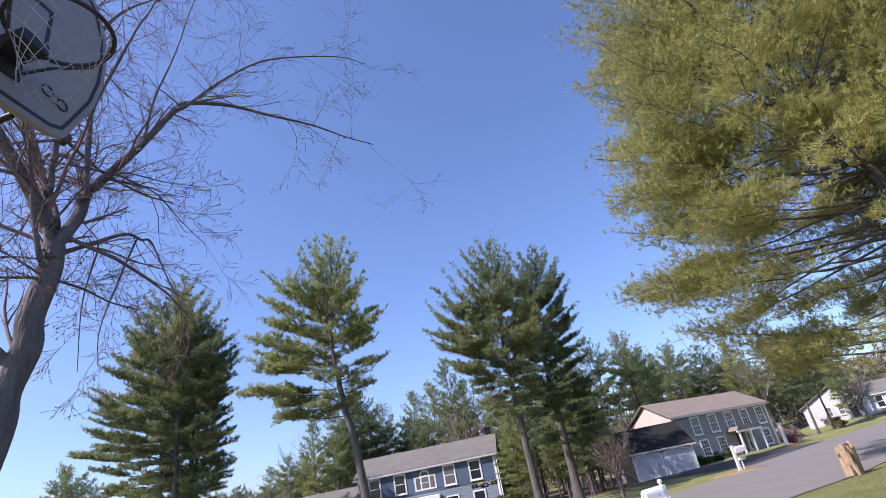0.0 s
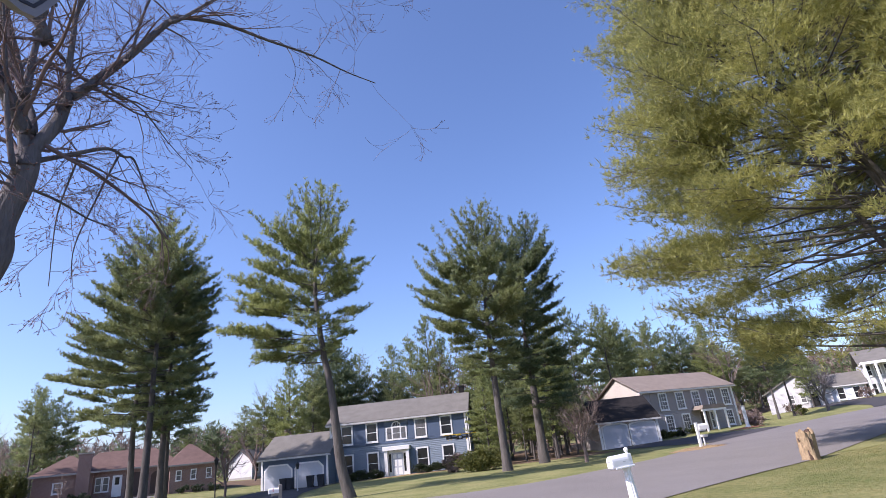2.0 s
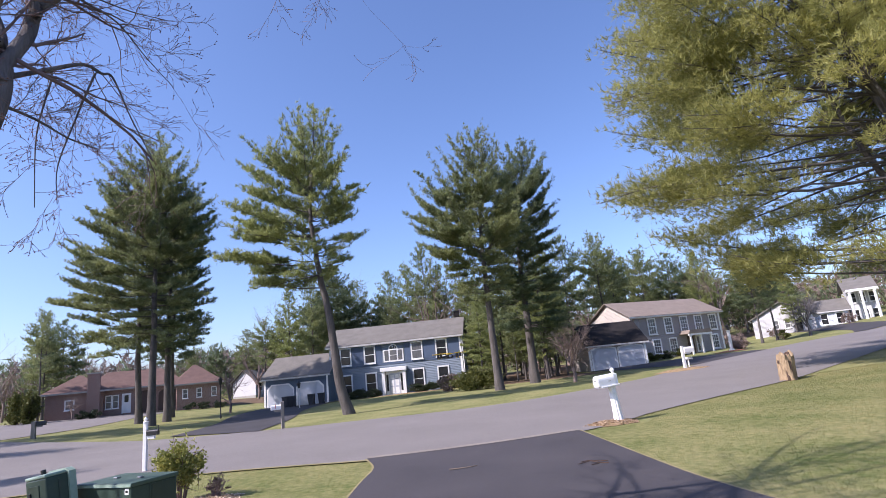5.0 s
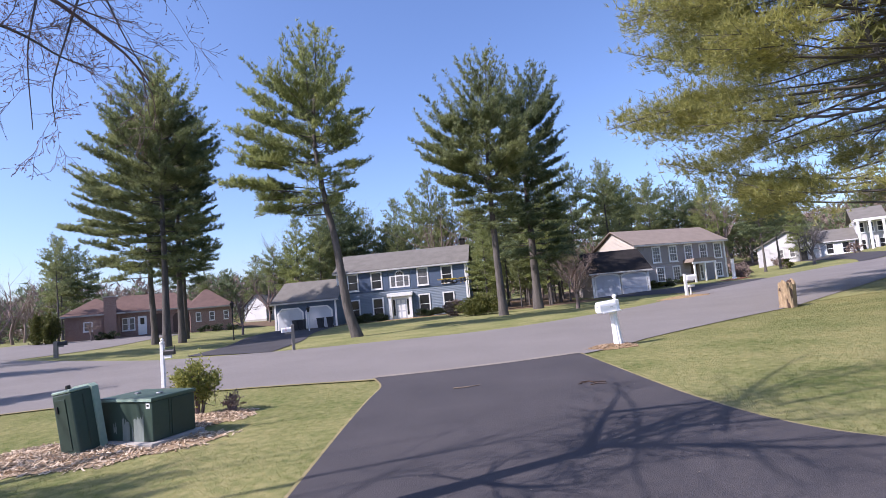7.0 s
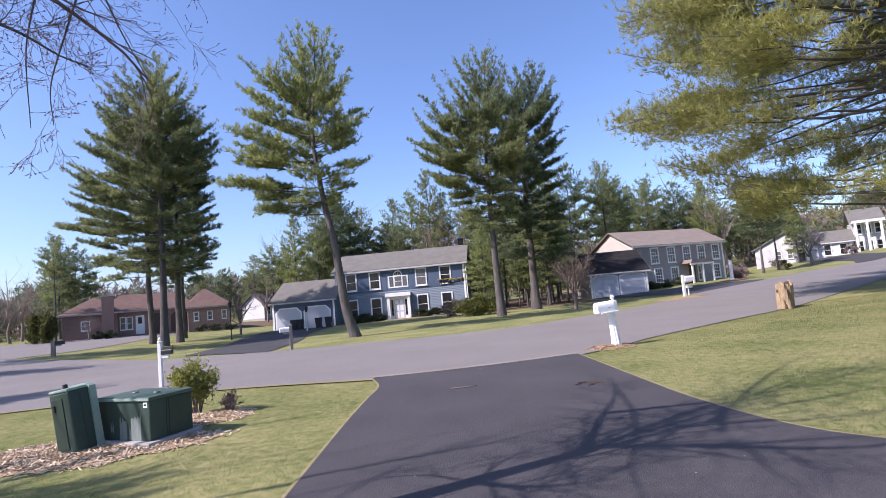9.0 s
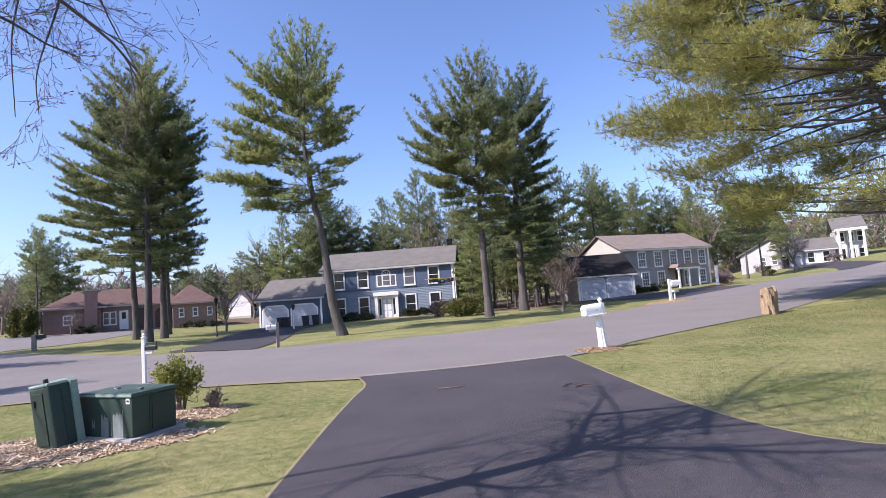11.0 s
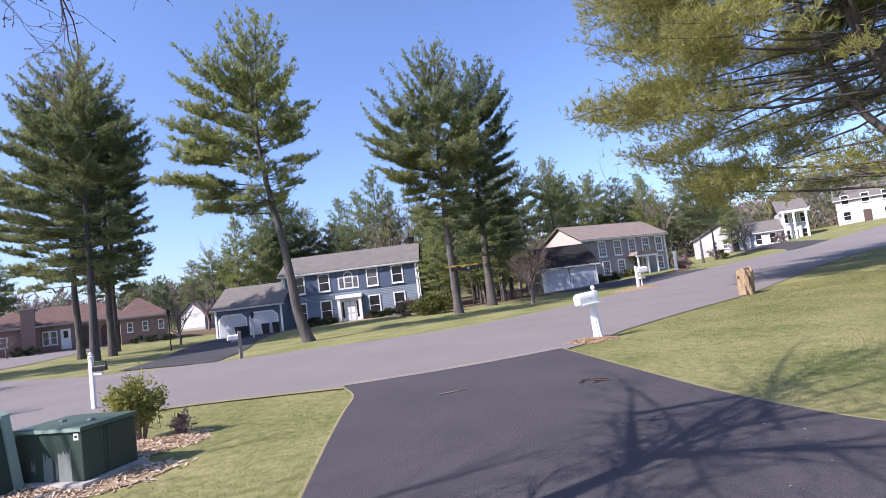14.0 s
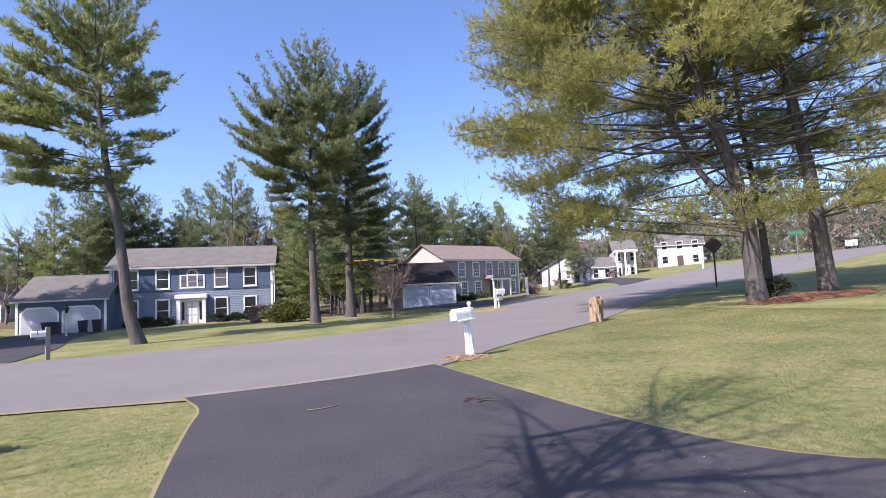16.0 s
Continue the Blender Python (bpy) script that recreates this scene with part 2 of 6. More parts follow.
M = dict(
    lawn=mat("lawn", (0.115, 0.142, 0.045), (0.285, 0.262, 0.118), scale=0.5, rough=0.95, bump=0.5, bump_scale=30, fine=16, spec=0.1, grain=1.5),
    blade=mat("grass_blade", (0.145, 0.175, 0.052), (0.37, 0.34, 0.155), scale=0.5, rough=0.7, leaf=0.75, island=0.6, fine=16, spec=0.2, grain=1.5),
    road=mat("road_asphalt", (0.175, 0.16, 0.148), (0.215, 0.198, 0.184), scale=0.35, rough=0.9, bump=0.5, bump_scale=90, fine=60, spec=0.25, grain=1.6),
    sandy=mat("sandy_asphalt", (0.19, 0.168, 0.145), (0.29, 0.255, 0.215), scale=2.0, rough=0.95, bump=0.4, bump_scale=60, fine=14, spec=0.2),
    drive=mat("driveway_asphalt", (0.050, 0.046, 0.049), (0.078, 0.071, 0.073), scale=0.6, rough=0.8, bump=0.5, bump_scale=110, fine=90, spec=0.3, grain=1.8),
    # asphalt tone lowered to carry the tree shade on the blue house's driveway
    drive2=mat("shade_darkened_asphalt", (0.045, 0.043, 0.045), (0.07, 0.066, 0.068), scale=0.3, rough=0.9, fine=30, spec=0.25),
    bark=mat("pine_bark", (0.06, 0.054, 0.050), (0.145, 0.132, 0.122), scale=2.2, rough=0.95, bump=1.0, bump_scale=9, stretch=(3, 3, 0.6), spec=0.1),
    bark2=mat("maple_bark", (0.085, 0.08, 0.084), (0.19, 0.175, 0.176), scale=3.0, rough=0.95, bump=1.0, bump_scale=14, stretch=(3, 3, 0.7), spec=0.1),
    twig=mat("twig_bark", (0.13, 0.095, 0.098), (0.26, 0.20, 0.195), scale=2.0, rough=0.9, spec=0.1),
    bud=mat("red_bud", (0.13, 0.05, 0.045), (0.19, 0.09, 0.06), scale=6.0, rough=0.7, leaf=0.3, island=0.8),
    greytwig=mat("grey_twigs", (0.17, 0.125, 0.10), (0.27, 0.215, 0.19), scale=0.5, rough=0.95, island=0.6, spec=0.1),
    needle=mat("pine_needles", (0.125, 0.165, 0.075), (0.33, 0.355, 0.15), scale=0.30, rough=0.45, leaf=0.55, island=0.8, fine=5, spec=0.35),
    needle_l=mat("light_pine_needles", (0.15, 0.19, 0.075), (0.37, 0.40, 0.145), scale=0.30, rough=0.45, leaf=0.55, island=0.8, fine=5, spec=0.35),
    # base colour raised to make up for self-shade in the corner crowns
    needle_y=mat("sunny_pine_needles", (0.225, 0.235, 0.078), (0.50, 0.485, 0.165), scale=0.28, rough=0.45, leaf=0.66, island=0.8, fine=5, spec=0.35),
    needle_d=mat("dark_pine_needles", (0.08, 0.118, 0.065), (0.22, 0.26, 0.12), scale=0.3, rough=0.55, leaf=0.38, island=0.8, fine=5, spec=0.3),
    shrubleaf=mat("shrub_leaf", (0.17, 0.20, 0.05), (0.38, 0.37, 0.10), scale=3, rough=0.5, leaf=0.35, island=1.0),
    hedge=mat("hedge_leaf", (0.06, 0.08, 0.018), (0.15, 0.15, 0.03), scale=1.5, rough=0.6, leaf=0.25, island=0.9),
    hedge_d=mat("dark_hedge_leaf", (0.016, 0.028, 0.012), (0.05, 0.07, 0.025), scale=1.5, rough=0.6, leaf=0.2, island=0.9),
    mulch=mat("mulch_bed", (0.24, 0.165, 0.10), (0.46, 0.35, 0.225), scale=5, rough=0.95, bump=1.0, bump_scale=40, fine=6, spec=0.1),
    chip=mat("wood_chip", (0.30, 0.21, 0.13), (0.72, 0.58, 0.42), scale=8, rough=0.9, island=1.4, spec=0.15),
    thatch=mat("dry_thatch", (0.32, 0.26, 0.15), (0.20, 0.19, 0.08), scale=3, rough=0.95, bump=0.5, bump_scale=50, fine=8, spec=0.1),
    litter=mat("forest_litter", (0.10, 0.07, 0.045), (0.19, 0.135, 0.09), scale=0.7, rough=0.95, bump=0.6, bump_scale=12, fine=10, spec=0.1),
    brownmulch=mat("brown_mulch", (0.20, 0.135, 0.07), (0.38, 0.28, 0.16), scale=5, rough=0.95, bump=1.0, bump_scale=40, spec=0.1),
    brownchip=mat("brown_mulch_chip", (0.17, 0.11, 0.065), (0.42, 0.31, 0.20), scale=8, rough=0.9, island=1.2, spec=0.1),
    redmulch=mat("red_mulch", (0.17, 0.072, 0.042), (0.30, 0.155, 0.095), scale=3, rough=0.95, bump=1.0, bump_scale=30, spec=0.1),
    white=mat("white_paint", (0.80, 0.80, 0.79), (0.70, 0.70, 0.68), scale=1.5, rough=0.5),
    trim=mat("grey_white_trim", (0.52, 0.52, 0.51), (0.45, 0.45, 0.44), scale=1.5, rough=0.5),
    # dimmed below white in place of shade from trees
    whitewall=siding("white_clapboard", (0.48, 0.48, 0.475), (0.42, 0.42, 0.415), 0.14),
    blue=siding("blue_grey_clapboard", (0.15, 0.195, 0.24), (0.18, 0.225, 0.27), 0.16),
    bluepanel=mat("blue_panel", (0.065, 0.10, 0.165), (0.085, 0.12, 0.185), scale=1.0, rough=0.6),
    greywall=siding("grey_clapboard", (0.33, 0.295, 0.275), (0.37, 0.335, 0.31), 0.24),
    # toned down for tree shade on the grey house's gable
    creamwall=siding("cream_clapboard", (0.37, 0.335, 0.29), (0.43, 0.39, 0.34), 0.15),
    greypanel=mat("grey_panel", (0.235, 0.21, 0.20), (0.265, 0.24, 0.228), scale=1.0, rough=0.6),
    # white link wall, its bluish shade painted in as a paler blue siding
    palewall=siding("shaded_white_clapboard", (0.50, 0.54, 0.60), (0.55, 0.59, 0.64), 0.14),
    brick=brickwork("house_brick", (0.26, 0.155, 0.125), (0.21, 0.12, 0.098), (0.31, 0.25, 0.22)),
    shingle=mat("grey_shingle", (0.13, 0.123, 0.108), (0.185, 0.174, 0.155), scale=1.2, rough=0.95, bump=0.6, bump_scale=18, fine=9, spec=0.15),
    # charcoal roof with tree shade worked into a still darker colour
    shingle_d=mat("shaded_charcoal_shingle", (0.016, 0.015, 0.015), (0.032, 0.029, 0.028), scale=1.2, rough=0.95, bump=0.6, bump_scale=18, fine=9, spec=0.15),
    shingle_b=mat("tan_shingle", (0.20, 0.165, 0.135), (0.26, 0.215, 0.18), scale=1.2, rough=0.95, bump=0.6, bump_scale=18, fine=9, spec=0.15),
    shingle_r=mat("red_brown_shingle", (0.12, 0.078, 0.066), (0.17, 0.112, 0.094), scale=1.2, rough=0.95, bump=0.6, bump_scale=18, fine=9, spec=0.15),
    glass=mat("window_glass", (0.012, 0.013, 0.016), (0.028, 0.03, 0.034), scale=0.6, rough=0.08, spec=0.4),
    curtain=mat("curtained_glass", (0.16, 0.16, 0.165), (0.09, 0.09, 0.095), scale=1.2, rough=0.15, stretch=(4, 1, 0.4), spec=0.6),
    # white doors toned blue-grey, the shade being part of the colour
    door=mat("shade_greyed_door_paint", (0.46, 0.48, 0.53), (0.52, 0.54, 0.58), scale=0.8, rough=0.5),
    brown=mat("brown_door_paint", (0.06, 0.037, 0.03), (0.085, 0.052, 0.042), scale=1, rough=0.6),
    concrete=mat("concrete", (0.38, 0.36, 0.33), (0.30, 0.285, 0.26), scale=3, rough=0.9, bump=0.4, bump_scale=50),
    green=mat("green_steel_paint", (0.026, 0.050, 0.037), (0.042, 0.070, 0.052), scale=1.6, rough=0.5, fine=12, spec=0.4),
    # body green lightened for the lid: sunlit sheen painted into its colour
    lidgreen=mat("lit_lid_green_paint", (0.05, 0.085, 0.062), (0.085, 0.125, 0.095), scale=2.2, rough=0.5, fine=9, spec=0.4),
    palegreen=mat("pale_green_paint", (0.20, 0.30, 0.235), (0.30, 0.38, 0.31), scale=2.5, rough=0.6, fine=8),
    darkgreen=mat("dark_green_paint", (0.018, 0.036, 0.026), (0.026, 0.046, 0.034), scale=2, rough=0.45),
    chalk=mat("chalky_streak", (0.13, 0.165, 0.15), (0.20, 0.23, 0.21), scale=5, rough=0.8, stretch=(3, 3, 0.5)),
    black=mat("black_plastic", (0.012, 0.012, 0.013), (0.02, 0.02, 0.021), scale=3, rough=0.45),
    bin=mat("dark_bin_plastic", (0.018, 0.022, 0.03), (0.028, 0.032, 0.042), scale=2, rough=0.5),
    metal=mat("galvanised_steel", (0.42, 0.42, 0.43), (0.33, 0.33, 0.34), scale=5, rough=0.4, metal=1.0),
    darkmetal=mat("dark_metal", (0.03, 0.03, 0.032), (0.045, 0.043, 0.042), scale=4, rough=0.5, metal=0.6),
    weathered=mat("weathered_wood", (0.30, 0.27, 0.23), (0.20, 0.175, 0.145), scale=3, rough=0.9, stretch=(4, 4, 0.5), bump=0.5, bump_scale=20),
    stump=mat("cut_log", (0.42, 0.31, 0.18), (0.13, 0.085, 0.05), scale=3.2, rough=0.9, bump=1.0, bump_scale=16, stretch=(2, 2, 0.7)),
    stumpdark=mat("dark_log", (0.05, 0.032, 0.025), (0.10, 0.06, 0.04), scale=4, rough=0.95, bump=1.0, bump_scale=16),
    board=mat("backboard_plastic", (0.31, 0.285, 0.305), (0.26, 0.24, 0.26), scale=2.5, rough=0.4, fine=4),
    rim=mat("rim_paint", (0.045, 0.04, 0.05), (0.07, 0.06, 0.065), scale=6, rough=0.45, metal=0.5),
    net=mat("net_cord", (0.42, 0.42, 0.42), (0.30, 0.30, 0.30), scale=10, rough=0.9),
    yellow=mat("yellow_plastic", (0.75, 0.50, 0.02), (0.68, 0.42, 0.02), scale=8, rough=0.4),
    red=mat("red_plastic", (0.55, 0.06, 0.03), (0.45, 0.05, 0.03), scale=8, rough=0.4),
    stick=mat("stick_wood", (0.16, 0.12, 0.085), (0.26, 0.20, 0.15), scale=12, rough=0.9),
    debris=mat("pale_debris", (0.42, 0.38, 0.30), (0.20, 0.15, 0.10), scale=6, rough=0.9, island=1.2),
    signgreen=mat("green_sign", (0.02, 0.16, 0.08), (0.03, 0.18, 0.09), scale=3, rough=0.4),
    carwhite=mat("white_car_paint", (0.75, 0.75, 0.76), (0.70, 0.70, 0.71), scale=1, rough=0.25, coat=0.6),
    carred=mat("red_car_paint", (0.32, 0.05, 0.04), (0.28, 0.045, 0.04), scale=1, rough=0.25, coat=0.6),
    tyre=mat("tyre_rubber", (0.02, 0.02, 0.02), (0.03, 0.03, 0.03), scale=6, rough=0.9),
)


# ---- builders ----
def gz(x, y):
    """Height of the ground: flat here, falling a little across the street, rising to both sides."""
    c = np.clip
    return (0.012 * c(x, -15, 60) - 0.008 * c(y - 14, 0, 44) + 0.035 * c(x - 12, 0, 50) + 0.06 * c(x - 42, 0, 80)
            + 0.03 * c(-x - 14, 0, 30))


def thing(name, x, y, z=None, rz=0.0, label="", category="", group="", kind=""):
    e = new(name)
    e.empty_display_size = 0.2
    e.matrix_world = pose(x, y, float(gz(x, y)) if z is None else z, 0, 0, rz)
    return tagged(e, label, category, group, kind)


def link(name, mesh, material, parent=None, label="", smooth=False):
    mesh.materials.append(M[material] if isinstance(material, str) else material)
    if smooth:
        mesh.polygons.foreach_set("use_smooth", [True] * len(mesh.polygons))
    ob = new(name, mesh)
    if parent:
        ob.parent = parent
    if label:
        ob["label"] = label
    return ob


def part(name, bm, material, parent=None, label="", smooth=False):
    """Links a bmesh as one mesh object under a thing or a part."""
    mesh = bpy.data.meshes.new(name)
    bm.to_mesh(mesh)
    bm.free()
    return link(name, mesh, material, parent, label, smooth)


def arrays(name, verts, faces, material, parent=None, label="", smooth=False):
    mesh = bpy.data.meshes.new(name)
    mesh.from_pydata(np.asarray(verts).tolist(), [], faces if isinstance(faces, list) else np.asarray(faces).tolist())
    mesh.update()
    return link(name, mesh, material, parent, label, smooth)


def box(bm, x0, x1, y0, y1, z0, z1, bevel=0.0, m=None):
    r = bmesh.ops.create_cube(bm, size=1.0)
    vs = r["verts"]
    for v in vs:
        v.co = Vector((x0 + (v.co.x + 0.5) * (x1 - x0), y0 + (v.co.y + 0.5) * (y1 - y0), z0 + (v.co.z + 0.5) * (z1 - z0)))
    if bevel:
        es = list({e for v in vs for e in v.link_edges})
        r = bmesh.ops.bevel(bm, geom=es, offset=bevel, segments=2, affect="EDGES", profile=0.5)
        vs = list({v for f in r["faces"] for v in f.verts} | {v for v in vs if v.is_valid})
    if m is not None:
        bmesh.ops.transform(bm, matrix=m, verts=vs)
    return bm


def cube(x0, x1, y0, y1, z0, z1, bevel=0.0, m=None):
    return box(bmesh.new(), x0, x1, y0, y1, z0, z1, bevel, m)


def prism(bm, outline, h, m=None):
    """A closed prism from a flat outline (x, y), along +z by h."""
    lo = [bm.verts.new((x, y, 0)) for x, y in outline]
    hi = [bm.verts.new((x, y, h)) for x, y in outline]
    n = len(outline)
    bm.faces.new(lo[::-1])
    bm.faces.new(hi)
    for i in range(n):
        bm.faces.new((lo[i], lo[(i + 1) % n], hi[(i + 1) % n], hi[i]))
    if m is not None:
        bmesh.ops.transform(bm, matrix=m, verts=lo + hi)
    bmesh.ops.recalc_face_normals(bm, faces=bm.faces)
    return bm


def lathe(bm, profile, sides=16, m=None, flute=0.0, flutes=8):
    """A turned shape from (radius, z) pairs, closed at both ends."""
    rings = []
    for r, z in profile:
        rings.append([bm.verts.new(((r * (1 - flute * (0.5 + 0.5 * math.cos(flutes * 2 * math.pi * i / sides)))) * math.cos(2 * math.pi * i / sides),
                                    (r * (1 - flute * (0.5 + 0.5 * math.cos(flutes * 2 * math.pi * i / sides)))) * math.sin(2 * math.pi * i / sides), z))
                      for i in range(sides)])
    for a, b in zip(rings, rings[1:]):
        for i in range(sides):
            bm.faces.new((a[i], a[(i + 1) % sides], b[(i + 1) % sides], b[i]))
    bm.faces.new(rings[0][::-1])
    bm.faces.new(rings[-1])
    if m is not None:
        bmesh.ops.transform(bm, matrix=m, verts=[v for r in rings for v in r])
    return bm


class Tubes:
    """Gathers tapered tubes along paths into one mesh."""

    def __init__(self):
        self.v, self.f, self.n = [], [], 0

    def add(self, path, radii, sides=6):
        p = np.asarray(path, float)
        r = np.asarray(radii, float)
        d = np.gradient(p, axis=0)
        d /= np.linalg.norm(d, axis=1)[:, None] + 1e-9
        ref = np.where(np.abs(d[:, 2:3]) > 0.9, np.array([[1.0, 0, 0]]), np.array([[0, 0, 1.0]]))
        u = np.cross(d, ref)
        u /= np.linalg.norm(u, axis=1)[:, None] + 1e-9
        w = np.cross(d, u)
        a = np.arange(sides) * 2 * np.pi / sides
        ring = p[:, None] + r[:, None, None] * (np.cos(a)[None, :, None] * u[:, None] + np.sin(a)[None, :, None] * w[:, None])
        k = len(p)
        self.v.append(ring.reshape(-1, 3))
        i = np.arange(k - 1)[:, None] * sides
        j = np.arange(sides)[None]
        jn = (j + 1) % sides
        q = np.stack([i + j, i + jn, i + sides + jn, i + sides + j], -1).reshape(-1, 4) + self.n
        self.f.append(q)
        self.n += k * sides

    def mesh(self, name, material, parent=None, label="", smooth=True):
        return arrays(name, np.concatenate(self.v), np.concatenate(self.f), material, parent, label, smooth)


def tufts(P, D, length, width, blades, rng, spread=0.8):
    """Needle tufts or leaves: thin triangles that fan out from each point P along D."""
    n = len(P)
    D = D / (np.linalg.norm(D, axis=1)[:, None] + 1e-9)
    dirs = D[:, None] + rng.normal(0, spread, (n, blades, 3))
    dirs /= np.linalg.norm(dirs, axis=2)[..., None] + 1e-9
    L = length * rng.uniform(0.6, 1.25, (n, blades, 1))
    side = np.cross(dirs, rng.normal(0, 1, (n, blades, 3)))
    side /= np.linalg.norm(side, axis=2)[..., None] + 1e-9
    W = width * rng.uniform(0.7, 1.3, (n, blades, 1))
    o = P[:, None] + rng.normal(0, length * 0.12, (n, blades, 3))
    a, b, c = o - side * W * 0.5, o + side * W * 0.5, o + dirs * L
    v = np.stack([a, b, c], 2).reshape(-1, 3)
    return v, np.arange(len(v)).reshape(-1, 3)


def smoothed(pts, k=6):
    """A smooth path through points (Catmull-Rom)."""
    p = np.asarray(pts, float)
    q = np.concatenate([[2 * p[0] - p[1]], p, [2 * p[-1] - p[-2]]])
    out = []
    for i in range(1, len(q) - 2):
        for s in np.arange(k) / k:
            a, b, c, d = q[i - 1:i + 3]
            out.append(0.5 * (2 * b + (c - a) * s + (2 * a - 5 * b + 4 * c - d) * s * s + (3 * b - a - 3 * c + d) * s ** 3))
    out.append(p[-1])
    return np.array(out)


# ---- ground, road, driveways ----
def axis(near, far, step, kinks):
    c = set(np.arange(-near, near + 0.01, step).round(3)) | set(kinks)
    v = near
    while v < far:
        v *= 1.35
        c |= {round(v, 2), round(-v, 2)}
    return np.array(sorted(c))


gx = axis(64, 1600, 2.0, (-44, -15, -14, 12, 42, 60, 62, 122))
gy = axis(64, 1600, 2.0, (14, 58))
GX, GY = np.meshgrid(gx, gy)
gv = np.stack([GX.ravel(), GY.ravel(), gz(GX, GY).ravel()], -1)
nx = len(gx)
ii = (np.arange(len(gy) - 1)[:, None] * nx + np.arange(nx - 1)[None]).ravel()
ground = arrays("ground", gv, np.stack([ii, ii + 1, ii + nx + 1, ii + nx], -1), "lawn")
tagged(ground, "green and straw-coloured spring lawn, mown short", "lawn", kind="structure")


def strip(name, a, b, rows, cols, lift, material, label, category):
    """A paved sheet between two edge lines, lying on the ground."""
    def even(line):
        p = np.asarray(line, float)
        s = np.concatenate([[0], np.cumsum(np.linalg.norm(np.diff(p, axis=0), axis=1))])
        t = np.linspace(0, s[-1], rows)
        return np.stack([np.interp(t, s, p[:, 0]), np.interp(t, s, p[:, 1])], -1)
    A, B = even(smoothed(a)), even(smoothed(b))
    w = np.linspace(0, 1, cols)[None, :, None]
    p = A[:, None] * (1 - w) + B[:, None] * w
    z = gz(p[..., 0], p[..., 1]) + lift
    v = np.concatenate([p, z[..., None]], -1).reshape(-1, 3)
    i = (np.arange(rows - 1)[:, None] * cols + np.arange(cols - 1)[None]).ravel()
    ob = arrays(name, v, np.stack([i, i + 1, i + cols + 1, i + cols], -1), material)
    return tagged(ob, label, category, kind="structure")


ROAD_NEAR = [(-140, -22), (-80, -4), (-40, 6.5), (-22, 10.2), (-13, 11.6), (-9, 12.3), (-5.2, 12.35), (-1.5, 11.45), (2.8, 12.0), (5.1, 13.9), (8.7, 16.6),
             (12, 18.9), (17, 22.8), (24, 28.0), (33, 32.0), (49, 35.2), (80, 39), (150, 45)]
ROAD_FAR = [(-140, 95), (-80, 62), (-45, 43.5), (-27.5, 33.4), (-21, 29.6), (-13.8, 26.0), (-8.2, 23.9), (-4.1, 23.2), (2.4, 23.3), (9.4, 29.0), (17.6, 37.6),
            (26, 43.8), (35, 49.6), (47, 54), (62, 57.5), (90, 63), (150, 76)]
road = strip("road", ROAD_NEAR, ROAD_FAR, 220, 30, 0.02, "road", "sun-bleached grey asphalt residential street", "road")
DRIVE_LEFT = [(-2.1, -14), (-1.75, -4), (-1.6, 3), (-1.57, 5.5), (-1.55, 7.5), (-1.5, 9.2), (-1.45, 10.4), (-1.75, 11.6)]
DRIVE_RIGHT = [(14.0, -14), (13, -4), (9.5, 2.3), (6.0, 3.6), (4.4, 4.25), (3.6, 4.75), (3.2, 5.5), (2.98, 6.8), (2.9, 8.3), (2.8, 12.15)]
drive = strip("driveway", DRIVE_LEFT, DRIVE_RIGHT, 80, 16, 0.035, "drive",
              "dark sealed asphalt driveway with scattered debris", "driveway")
off = lambda line, dx, dy: [(x + dx, y + dy) for x, y in line]
strip("driveway_edge_right", DRIVE_RIGHT[2:], off(DRIVE_RIGHT[2:], 0.045, 0.03), 60, 3, 0.03, "thatch", "dry straw-coloured grass edge along a driveway", "lawn edge")
strip("driveway_edge_left", DRIVE_LEFT[2:], off(DRIVE_LEFT[2:], -0.04, 0.0), 60, 3, 0.03, "thatch", "dry straw-coloured grass edge along a driveway", "lawn edge")
strip("road_edge", ROAD_NEAR[4:8], off(ROAD_NEAR[4:8], 0, -0.14), 60, 3, 0.024, "thatch", "dry grass edge along the street", "lawn edge")
strip("driveway_seam", [(-1.72, 11.56), (-0.3, 11.58), (1.2, 11.75), (2.8, 12.12)], [(-1.78, 11.82), (-0.3, 11.83), (1.2, 11.99), (2.8, 12.36)], 40, 4, 0.042, "sandy",
      "pale sandy asphalt seam between driveway and street", "road edge")
strip("driveway_blue_house", [(-13.4, 27.0), (-14.2, 34), (-16.6, 44), (-17.3, 53.2)], [(-8.0, 23.6), (-8.6, 31), (-10.6, 42), (-11.0, 53.2)], 40, 10, 0.03,
      "drive2", "asphalt driveway darkened in place of tree shade", "driveway")
strip("driveway_brick_house", [(-58, 48), (-54, 55), (-44, 60), (-37, 63.5)], [(-27.0, 33.0), (-26.5, 41), (-29.5, 54), (-30.4, 61.5)], 40, 10, 0.03, "road",
      "grey asphalt driveway to a brick house", "driveway")
strip("driveway_grey_house", [(17.3, 37.2), (16.2, 43), (14.6, 48), (14.4, 53.0)], [(26.5, 44.2), (26.0, 47), (23.0, 51), (19.8, 52.9)], 40, 10, 0.03, "drive2",
      "dark asphalt driveway to a two-car garage", "driveway")
strip("driveway_white_house", [(40, 52.0), (44, 58), (46, 66), (47, 72)], [(47, 54.4), (49, 59), (50.5, 64), (51.2, 69)], 30, 8, 0.03, "drive2",
      "pale asphalt driveway to a white house", "driveway")

